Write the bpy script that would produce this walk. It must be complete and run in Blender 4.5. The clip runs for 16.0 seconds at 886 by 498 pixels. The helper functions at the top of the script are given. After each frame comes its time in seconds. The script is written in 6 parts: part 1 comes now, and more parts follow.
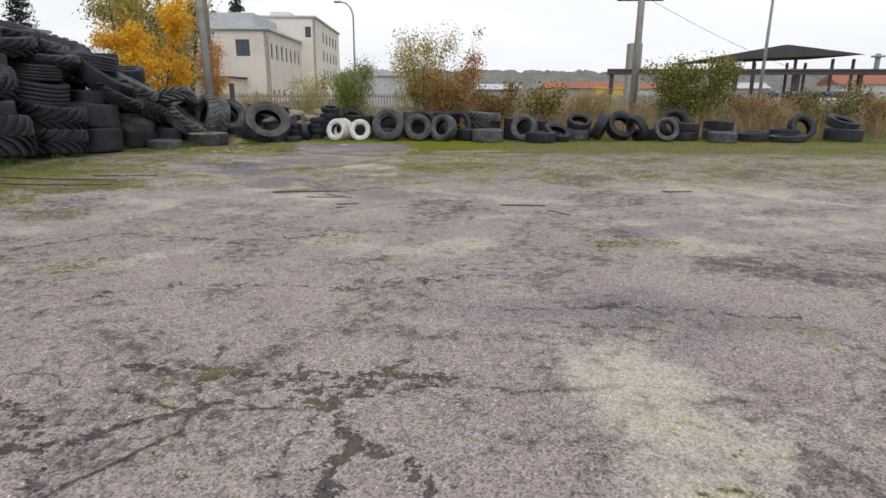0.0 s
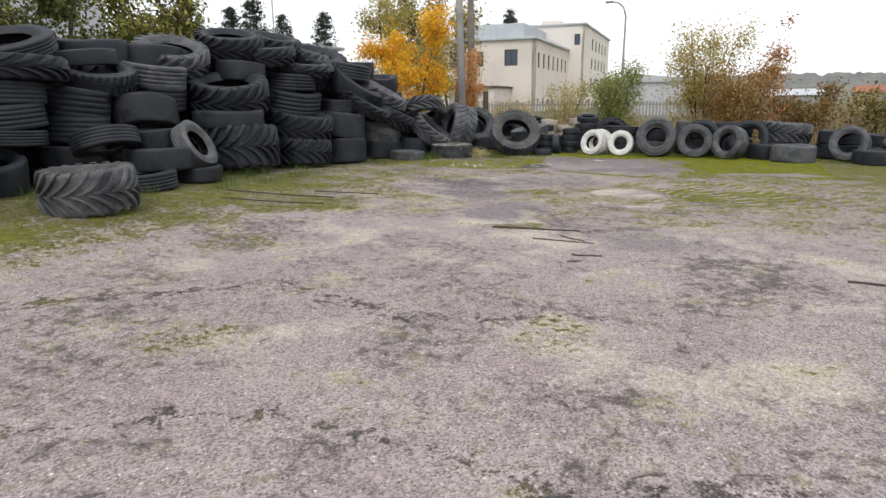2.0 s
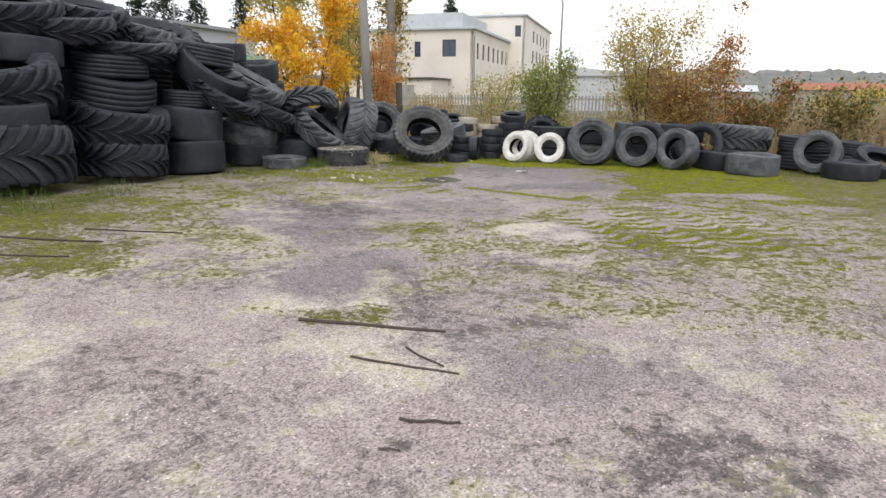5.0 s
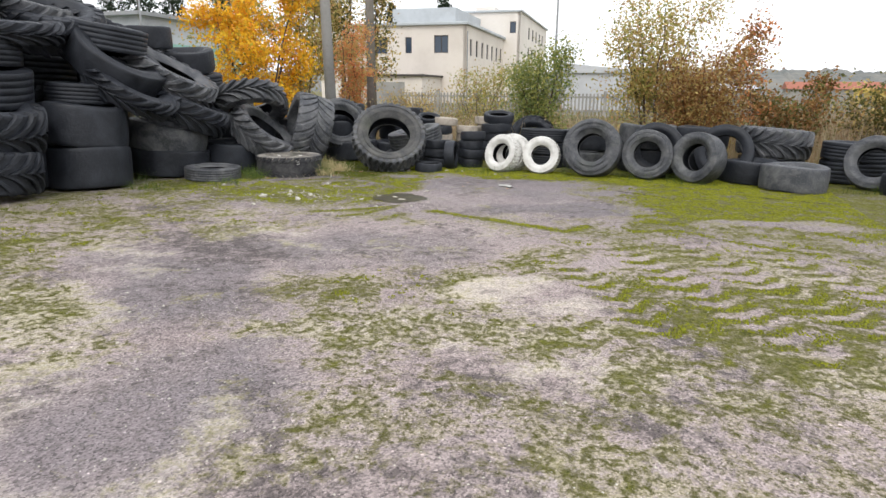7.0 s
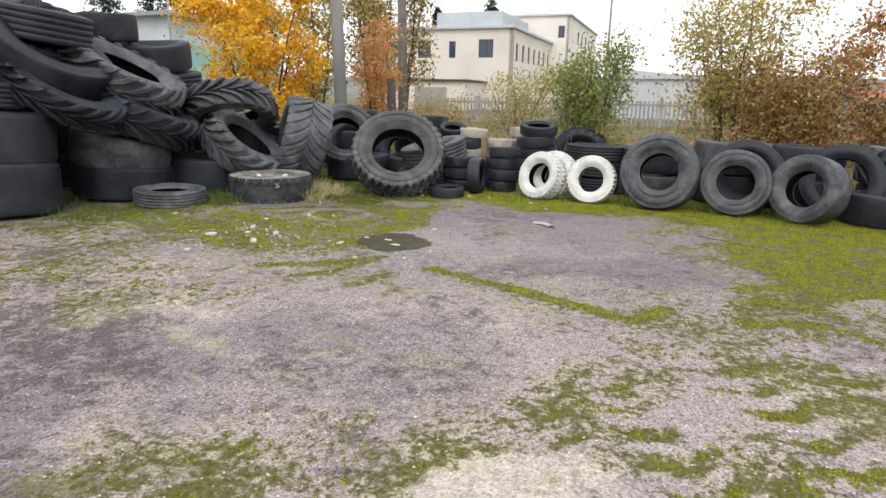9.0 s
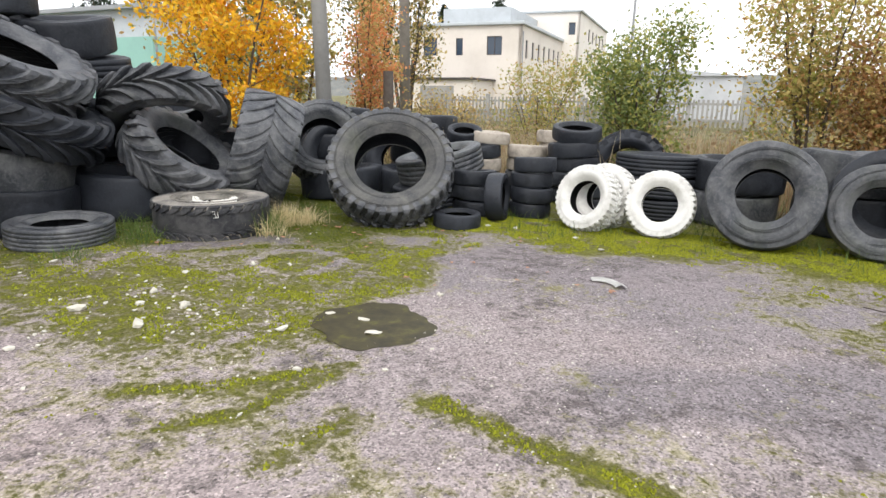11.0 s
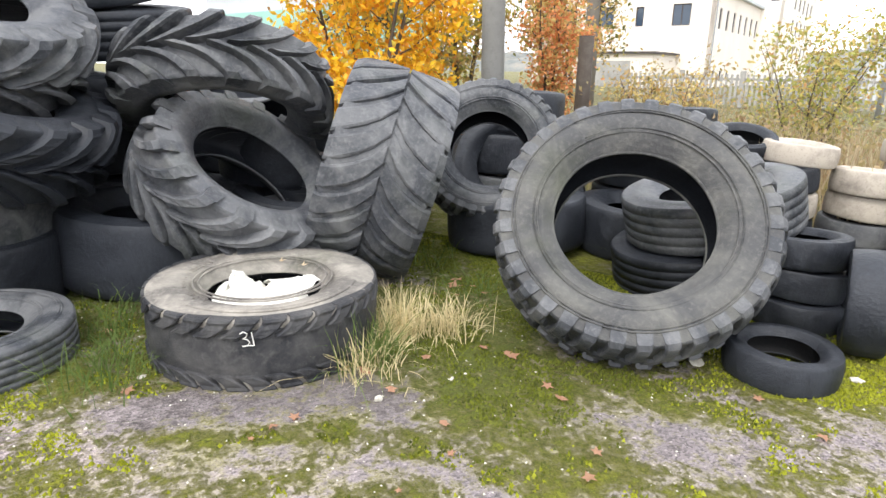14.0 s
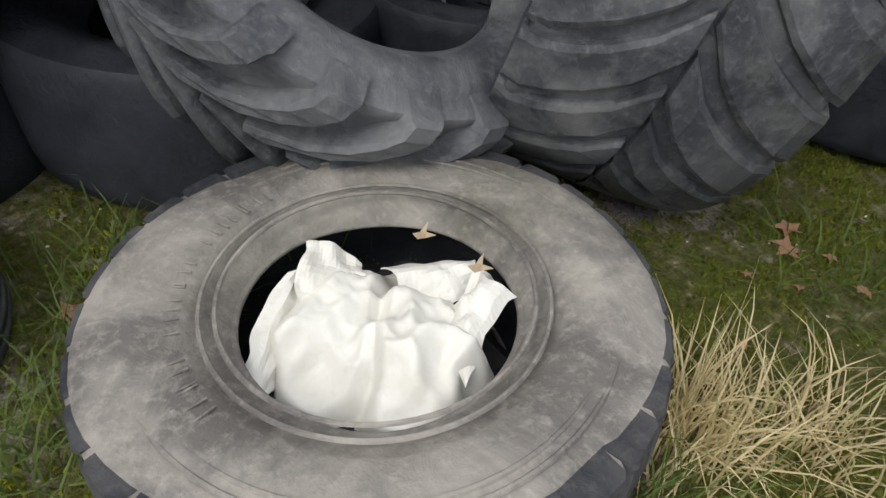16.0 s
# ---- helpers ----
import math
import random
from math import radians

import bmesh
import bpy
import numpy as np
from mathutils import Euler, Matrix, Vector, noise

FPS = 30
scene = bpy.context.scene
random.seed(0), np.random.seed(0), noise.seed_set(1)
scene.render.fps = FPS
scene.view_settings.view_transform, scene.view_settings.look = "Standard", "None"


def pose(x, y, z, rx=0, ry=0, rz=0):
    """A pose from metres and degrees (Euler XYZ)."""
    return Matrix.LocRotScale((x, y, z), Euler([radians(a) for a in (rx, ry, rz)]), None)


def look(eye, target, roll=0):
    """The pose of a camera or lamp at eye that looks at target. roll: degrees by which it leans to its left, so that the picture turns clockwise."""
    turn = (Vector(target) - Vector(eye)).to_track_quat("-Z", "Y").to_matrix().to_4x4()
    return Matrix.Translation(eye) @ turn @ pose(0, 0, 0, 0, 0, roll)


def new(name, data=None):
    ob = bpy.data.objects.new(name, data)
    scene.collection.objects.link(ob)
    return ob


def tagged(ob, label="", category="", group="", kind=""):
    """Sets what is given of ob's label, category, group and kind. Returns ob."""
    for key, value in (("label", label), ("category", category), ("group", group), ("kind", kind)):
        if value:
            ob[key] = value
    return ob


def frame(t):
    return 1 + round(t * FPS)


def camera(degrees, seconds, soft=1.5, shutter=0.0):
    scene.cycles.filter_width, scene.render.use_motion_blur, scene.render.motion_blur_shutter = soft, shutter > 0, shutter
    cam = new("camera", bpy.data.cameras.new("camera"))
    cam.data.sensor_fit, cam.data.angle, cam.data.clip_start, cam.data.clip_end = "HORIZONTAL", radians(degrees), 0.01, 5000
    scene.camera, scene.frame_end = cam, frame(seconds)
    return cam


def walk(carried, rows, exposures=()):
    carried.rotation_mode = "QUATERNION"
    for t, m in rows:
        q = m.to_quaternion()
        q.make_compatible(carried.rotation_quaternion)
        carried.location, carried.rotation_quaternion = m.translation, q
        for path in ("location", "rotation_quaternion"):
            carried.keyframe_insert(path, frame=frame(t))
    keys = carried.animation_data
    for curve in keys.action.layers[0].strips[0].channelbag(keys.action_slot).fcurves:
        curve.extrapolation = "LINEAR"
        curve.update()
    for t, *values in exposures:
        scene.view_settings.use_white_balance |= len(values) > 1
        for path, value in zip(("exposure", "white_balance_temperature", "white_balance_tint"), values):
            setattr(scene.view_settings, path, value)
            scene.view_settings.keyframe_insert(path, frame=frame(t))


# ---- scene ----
cam = camera(72.0, 16.0)
PATH = [
    (0, (0.167, -0.375, 1.589), (0.107, 1.56, 1.085), 0.1),
    (0.5, (0.116, 0.319, 1.566), (0.043, 2.255, 1.072), 0.2),
    (1, (0.071, 0.949, 1.567), (-0.243, 2.862, 1.078), -0.2),
    (1.5, (-0.047, 1.692, 1.53), (-0.795, 3.486, 1.057), -0.6),
    (2, (-0.197, 2.293, 1.527), (-1.043, 4.043, 1.053), -0.6),
    (2.5, (-0.312, 2.935, 1.524), (-1.529, 4.454, 1.052), -1.1),
    (3, (-0.433, 3.473, 1.538), (-1.667, 4.977, 1.063), -0.8),
    (3.5, (-0.339, 4.054, 1.558), (-1.236, 5.776, 1.082), -0.4),
    (3.7, (-0.307, 4.257, 1.576), (-1.05, 6.049, 1.093), -0.1),
    (5.8, (-0.668, 6.771, 1.534), (-1.349, 8.582, 1.028), 0.2),
    (6, (-0.718, 7.017, 1.516), (-1.523, 8.777, 1.012), 0.0),
    (6.5, (-0.801, 7.603, 1.526), (-1.614, 9.36, 1.025), 0.2),
    (7, (-0.885, 8.284, 1.504), (-1.556, 10.099, 0.999), 0.4),
    (7.5, (-1.019, 8.892, 1.51), (-1.598, 10.737, 0.999), 0.6),
    (8, (-1.086, 9.537, 1.525), (-1.696, 11.376, 1.029), 0.5),
    (8.5, (-1.277, 10.181, 1.494), (-2.081, 11.943, 0.998), 0.5),
    (8.7, (-1.334, 10.417, 1.49), (-2.136, 12.183, 1.001), 0.9),
    (10.8, (-2.477, 12.855, 1.436), (-3.279, 14.62, 0.944), 1.0),
    (11, (-2.548, 13.094, 1.403), (-3.368, 14.851, 0.913), 0.8),
    (11.5, (-2.881, 13.677, 1.405), (-3.825, 15.369, 0.908), 0.6),
    (12, (-3.24, 14.184, 1.418), (-4.219, 15.847, 0.891), 0.7),
    (12.5, (-3.6, 14.729, 1.419), (-4.584, 16.385, 0.882), 0.7),
    (13, (-4.035, 15.166, 1.418), (-5.02, 16.821, 0.876), 0.9),
    (13.5, (-4.326, 15.63, 1.389), (-5.323, 17.271, 0.828), 0.9),
    (14, (-4.761, 16.025, 1.397), (-5.982, 17.503, 0.828), 1.0),
    (14.5, (-5.12, 16.448, 1.394), (-6.395, 17.862, 0.781), 1.3),
    (15, (-5.593, 16.835, 1.364), (-6.986, 18.111, 0.706), 1.1),
    (15.5, (-6.119, 17.083, 1.312), (-7.424, 18.019, 0.12), 1.2),
    (16, (-6.596, 17.315, 1.219), (-7.797, 18.211, -0.106), 2.0),
]
EXPOSURES = [(0.0, 0.15), (2.0, 0.5), (4.0, 0.66), (7.5, 0.8), (8.5, 0.8), (11.0, 1.1), (13.5, 1.52), (14.5, 1.8), (14.8, 1.78), (15.4, 1.32), (16.0, 0.76)]
walk(cam, [(t, look(eye, target, roll)) for t, eye, target, roll in PATH], EXPOSURES)

# ---- light: an overcast sky with a wide, weak sun ----
world = bpy.data.worlds.new("overcast")
scene.world = world
world.use_nodes = True
wt = world.node_tree
wt.nodes.clear()
w_out = wt.nodes.new("ShaderNodeOutputWorld")
w_bg = wt.nodes.new("ShaderNodeBackground")
w_sky = wt.nodes.new("ShaderNodeTexSky")
w_sky.sky_type = "NISHITA"
w_sky.sun_disc = False
w_sky.sun_elevation, w_sky.sun_rotation = radians(38), radians(200)
w_sky.dust_density, w_sky.air_density = 4.0, 1.0
w_mul = wt.nodes.new("ShaderNodeMix")
w_mul.data_type, w_mul.blend_type = "RGBA", "MIX"
w_mul.inputs[0].default_value = 0.93
w_co = wt.nodes.new("ShaderNodeTexCoord")
w_map = wt.nodes.new("ShaderNodeMapping")
w_map.inputs["Scale"].default_value = (1.0, 1.0, 5.0)
w_noise = wt.nodes.new("ShaderNodeTexNoise")
w_noise.inputs["Scale"].default_value, w_noise.inputs["Detail"].default_value = 1.6, 5.0
w_ramp = wt.nodes.new("ShaderNodeValToRGB")
w_ramp.color_ramp.elements[0].position, w_ramp.color_ramp.elements[1].position = 0.3, 0.7
w_ramp.color_ramp.elements[0].color = (7.6, 7.9, 8.6, 1)
w_ramp.color_ramp.elements[1].color = (9.6, 9.75, 10.0, 1)
wt.links.new(w_co.outputs["Generated"], w_map.inputs["Vector"])
wt.links.new(w_map.outputs["Vector"], w_noise.inputs["Vector"])
wt.links.new(w_noise.outputs["Fac"], w_ramp.inputs["Fac"])
wt.links.new(w_sky.outputs["Color"], w_mul.inputs[6])
wt.links.new(w_ramp.outputs["Color"], w_mul.inputs[7])
wt.links.new(w_mul.outputs[2], w_bg.inputs["Color"])
w_bg.inputs["Strength"].default_value = 0.1
wt.links.new(w_bg.outputs["Background"], w_out.inputs["Surface"])

sun = new("sun", bpy.data.lights.new("sun", "SUN"))
sun.data.energy, sun.data.angle, sun.data.color = 0.9, radians(25), (1.0, 0.97, 0.92)
sun.matrix_world = look((0, 0, 30), (-8, 22, 0))


# ---- materials ----
def shader(name, rough=0.8, metal=0.0, spec=0.4):
    m = bpy.data.materials.new(name)
    m.use_nodes = True
    b = m.node_tree.nodes["Principled BSDF"]
    b.inputs["Roughness"].default_value, b.inputs["Metallic"].default_value = rough, metal
    b.inputs["Specular IOR Level"].default_value = spec
    return m, m.node_tree, b


def nd(tree, kind, **values):
    n = tree.nodes.new(kind)
    for key, value in values.items():
        n.inputs[key.replace("_", " ")].default_value = value
    return n


def ramp(tree, source, *stops):
    r = tree.nodes.new("ShaderNodeValToRGB")
    e = r.color_ramp.elements
    while len(e) < len(stops):
        e.new(0.5)
    for el, (at, col) in zip(e, stops):
        el.position = at
        el.color = (*col, 1) if len(col) == 3 else col
    tree.links.new(source, r.inputs["Fac"])
    return r.outputs["Color"]


def grey(v):
    return (v, v, v)


def mix(tree, fac, a, b, mode="MIX"):
    n = tree.nodes.new("ShaderNodeMix")
    n.data_type, n.blend_type = "RGBA", mode
    for slot, v in ((0, fac), (6, a), (7, b)):
        if isinstance(v, bpy.types.NodeSocket):
            tree.links.new(v, n.inputs[slot])
        elif slot == 0:
            n.inputs[0].default_value = v
        else:
            n.inputs[slot].default_value = (*v, 1)
    return n.outputs[2]


def calc(tree, op, a, b=0.0, c=0.0, clamp=False):
    n = tree.nodes.new("ShaderNodeMath")
    n.operation, n.use_clamp = op, clamp
    for slot, v in enumerate((a, b, c)):
        if isinstance(v, bpy.types.NodeSocket):
            tree.links.new(v, n.inputs[slot])
        else:
            n.inputs[slot].default_value = v
    return n.outputs[0]


def noise_tex(tree, vec, scale, detail=4.0, rough=0.55, dist=0.0):
    n = nd(tree, "ShaderNodeTexNoise", Scale=scale, Detail=detail, Roughness=rough, Distortion=dist)
    tree.links.new(vec, n.inputs["Vector"])
    return n.outputs["Fac"]


def bump(tree, bsdf, height, strength=0.5, dist=0.02):
    n = nd(tree, "ShaderNodeBump", Strength=strength, Distance=dist)
    tree.links.new(height, n.inputs["Height"])
    tree.links.new(n.outputs["Normal"], bsdf.inputs["Normal"])


def obj_vec(tree):
    return tree.nodes.new("ShaderNodeTexCoord").outputs["Object"]


def pos_vec(tree):
    return tree.nodes.new("ShaderNodeNewGeometry").outputs["Position"]


def rubber(name, dark, light, dust, dust_amount, rough=0.75, green=0.0, spec=0.2):
    """Weathered rubber with dust on it, different on every tyre."""
    m, t, b = shader(name, rough, 0.0, spec)
    info = t.nodes.new("ShaderNodeObjectInfo")
    vec = pos_vec(t)
    base = mix(t, info.outputs["Random"], dark, light)
    streak = noise_tex(t, vec, 3.5, 6, 0.65, 0.6)
    base = mix(t, ramp(t, streak, (0.42, grey(0)), (0.72, grey(dust_amount))), base, dust)
    fine = noise_tex(t, vec, 38, 5, 0.7)
    base = mix(t, ramp(t, fine, (0.5, grey(0)), (0.8, grey(dust_amount * 0.8))), base, dust)
    if green:
        base = mix(t, ramp(t, noise_tex(t, vec, 2.1, 5, 0.6), (0.52, grey(0)), (0.75, grey(green))), base, (0.06, 0.07, 0.03))
    t.links.new(base, b.inputs["Base Color"])
    t.links.new(ramp(t, streak, (0.3, grey(rough - 0.24)), (0.7, grey(rough + 0.1))), b.inputs["Roughness"])
    scuff = noise_tex(t, vec, 11, 7, 0.7, 1.2)
    bump(t, b, calc(t, "ADD", calc(t, "MULTIPLY", fine, 0.4), calc(t, "ADD", calc(t, "MULTIPLY", scuff, 0.8), calc(t, "MULTIPLY", streak, 1.2))), 0.45, 0.02)
    return m


RUBBER = rubber("rubber", (0.008, 0.0092, 0.0125), (0.018, 0.0205, 0.0265), (0.062, 0.068, 0.082), 0.42, 0.6, 0.0, 0.3)
RUBBER_DUSTY = rubber("rubber_dusty", (0.035, 0.036, 0.038), (0.06, 0.06, 0.062), (0.19, 0.185, 0.165), 0.55, 0.72, 0.45)
RUBBER_PALE = rubber("rubber_pale", (0.115, 0.106, 0.098), (0.13, 0.12, 0.11), (0.38, 0.35, 0.305), 0.9, 0.75, 0.35)
RUBBER_GREY = rubber("rubber_grey", (0.030, 0.033, 0.039), (0.050, 0.053, 0.062), (0.19, 0.19, 0.192), 0.75, 0.62, 0.3, 0.32)
RUBBER_TREAD = rubber("rubber_worn_tread", (0.024, 0.025, 0.029), (0.03, 0.031, 0.036), (0.13, 0.125, 0.12), 0.6, 0.65)
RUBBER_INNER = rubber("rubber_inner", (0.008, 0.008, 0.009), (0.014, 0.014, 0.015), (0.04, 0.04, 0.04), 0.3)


def painted(name, col, dirt, amount=0.5, rough=0.7, scale=2.0):
    m, t, b = shader(name, rough)
    vec = pos_vec(t)
    n1, n2 = noise_tex(t, vec, scale, 6, 0.65), noise_tex(t, vec, scale * 14, 4, 0.6)
    c = mix(t, ramp(t, n1, (0.45, grey(0)), (0.75, grey(amount))), col, dirt)
    c = mix(t, ramp(t, n2, (0.55, grey(0)), (0.8, grey(amount * 0.6))), c, dirt)
    t.links.new(c, b.inputs["Base Color"])
    bump(t, b, n2, 0.2, 0.004)
    return m


WHITE_TYRE = painted("white_paint_on_rubber", (0.66, 0.65, 0.62), (0.34, 0.32, 0.29), 0.7, 0.6, 6.0)
CREAM_TYRE = painted("old_cream_paint_on_rubber", (0.42, 0.37, 0.31), (0.10, 0.085, 0.075), 0.9, 0.8, 5.0)
CLOTH = painted("white_tarpaulin", (0.66, 0.645, 0.59), (0.42, 0.38, 0.28), 0.4, 0.5, 5.0)
WOOD_POLE = painted("weathered_pole_wood", (0.20, 0.18, 0.155), (0.09, 0.08, 0.07), 0.8, 0.9, 3.0)
CONCRETE = painted("grey_concrete", (0.33, 0.32, 0.30), (0.16, 0.155, 0.14), 0.7, 0.9, 1.5)
RENDER = painted("cream_house_render", (0.70, 0.64, 0.575), (0.52, 0.465, 0.41), 0.5, 0.9, 0.25)
RENDER_PALE = painted("pale_house_render", (0.74, 0.69, 0.63), (0.55, 0.50, 0.45), 0.5, 0.9, 0.25)
ROOF_METAL = painted("pale_sheet_roof", (0.45, 0.48, 0.50), (0.28, 0.29, 0.30), 0.5, 0.5, 0.5)
TEAL = painted("teal_sheet_wall", (0.28, 0.50, 0.43), (0.22, 0.38, 0.34), 0.5, 0.6, 0.7)
GREY_WALL = painted("pale_grey_wall", (0.50, 0.51, 0.53), (0.33, 0.34, 0.36), 0.6, 0.8, 0.5)
DARK_STEEL = painted("dark_rusty_steel", (0.055, 0.05, 0.05), (0.13, 0.08, 0.055), 0.5, 0.7, 2.0)
GREY_STEEL = painted("galvanised_steel", (0.30, 0.31, 0.32), (0.18, 0.17, 0.16), 0.5, 0.5, 2.0)
RED_ROOF = painted("rust_red_roof", (0.33, 0.12, 0.075), (0.22, 0.10, 0.07), 0.6, 0.8, 0.3)
YELLOW = painted("yellow_sheet", (0.62, 0.45, 0.10), (0.4, 0.3, 0.12), 0.4, 0.7, 1.0)
BARK = painted("bark", (0.11, 0.085, 0.065), (0.055, 0.045, 0.035), 0.8, 0.95, 6.0)
STICK = painted("wet_dark_wood", (0.05, 0.038, 0.03), (0.10, 0.085, 0.07), 0.6, 0.8, 9.0)
STONE = painted("pale_plaster_shard", (0.52, 0.49, 0.42), (0.30, 0.27, 0.22), 0.6, 0.85, 12.0)
SCRAP_BLUE = painted("pale_blue_plastic", (0.25, 0.5, 0.62), (0.2, 0.35, 0.45), 0.3, 0.4, 8.0)

m_, t_, b_ = shader("window_glass", 0.08, 0.0, 0.6)
b_.inputs["Base Color"].default_value = (0.035, 0.055, 0.085, 1)
GLASS = m_


def leaf_mat(name, *cols):
    """Leaves whose colour changes from leaf to leaf."""
    m, t, b = shader(name, 0.65, 0.0, 0.3)
    g = t.nodes.new("ShaderNodeNewGeometry")
    stops = [(i / max(1, len(cols) - 1), c) for i, c in enumerate(cols)]
    c = ramp(t, g.outputs["Random Per Island"], *stops)
    t.links.new(c, b.inputs["Base Color"])
    tr = t.nodes.new("ShaderNodeBsdfTranslucent")
    t.links.new(c, tr.inputs["Color"])
    sh = t.nodes.new("ShaderNodeMixShader")
    sh.inputs[0].default_value = 0.4
    t.links.new(b.outputs[0], sh.inputs[1])
    t.links.new(tr.outputs[0], sh.inputs[2])
    t.links.new(sh.outputs[0], t.nodes["Material Output"].inputs["Surface"])
    return m


L_YELLOW = leaf_mat("yellow_maple_leaves", (0.82, 0.42, 0.02), (0.88, 0.56, 0.025), (0.86, 0.60, 0.06), (0.74, 0.30, 0.03), (0.50, 0.46, 0.06))
L_ORANGE = leaf_mat("orange_leaves", (0.68, 0.25, 0.10), (0.72, 0.34, 0.14), (0.58, 0.20, 0.09), (0.55, 0.38, 0.14))
L_TAN = leaf_mat("tan_autumn_leaves", (0.50, 0.36, 0.13), (0.56, 0.44, 0.16), (0.40, 0.32, 0.11), (0.46, 0.25, 0.10))
L_YGREEN = leaf_mat("yellow_green_leaves", (0.30, 0.31, 0.08), (0.42, 0.40, 0.10), (0.20, 0.23, 0.06), (0.52, 0.43, 0.12))
L_GREEN = leaf_mat("green_leaves", (0.13, 0.18, 0.05), (0.19, 0.25, 0.08), (0.27, 0.30, 0.10), (0.12, 0.16, 0.05))
L_OLIVE = leaf_mat("olive_leaves", (0.10, 0.11, 0.03), (0.16, 0.15, 0.04), (0.075, 0.085, 0.025), (0.22, 0.19, 0.06))
L_DARK = leaf_mat("conifer_needles", (0.02, 0.035, 0.018), (0.03, 0.05, 0.025), (0.025, 0.04, 0.022))
L_RUSSET = leaf_mat("russet_leaves", (0.30, 0.13, 0.05), (0.36, 0.20, 0.07), (0.22, 0.10, 0.045), (0.40, 0.27, 0.10))
L_DRY = leaf_mat("dry_stalks", (0.44, 0.36, 0.23), (0.52, 0.43, 0.28), (0.34, 0.26, 0.17), (0.40, 0.24, 0.14))
L_WEED = leaf_mat("weeds", (0.24, 0.22, 0.09), (0.33, 0.27, 0.12), (0.40, 0.30, 0.16), (0.28, 0.18, 0.10))
L_GRASS = leaf_mat("green_grass", (0.10, 0.16, 0.035), (0.15, 0.20, 0.05), (0.07, 0.12, 0.03))
L_STRAW = leaf_mat("straw_grass", (0.70, 0.58, 0.34), (0.80, 0.68, 0.42), (0.54, 0.44, 0.24), (0.40, 0.40, 0.17))
L_MOSS = leaf_mat("moss_tufts", (0.27, 0.28, 0.02), (0.40, 0.42, 0.025), (0.14, 0.155, 0.016))
# deep green tufts, darkened in colour for the shade round the tyres
L_SHADED_MOSS = leaf_mat("shaded_moss_tufts", (0.10, 0.12, 0.014), (0.18, 0.20, 0.018), (0.06, 0.075, 0.012))
L_FALLEN = leaf_mat("fallen_leaves", (0.42, 0.16, 0.06), (0.55, 0.36, 0.20), (0.50, 0.42, 0.30), (0.36, 0.11, 0.05))


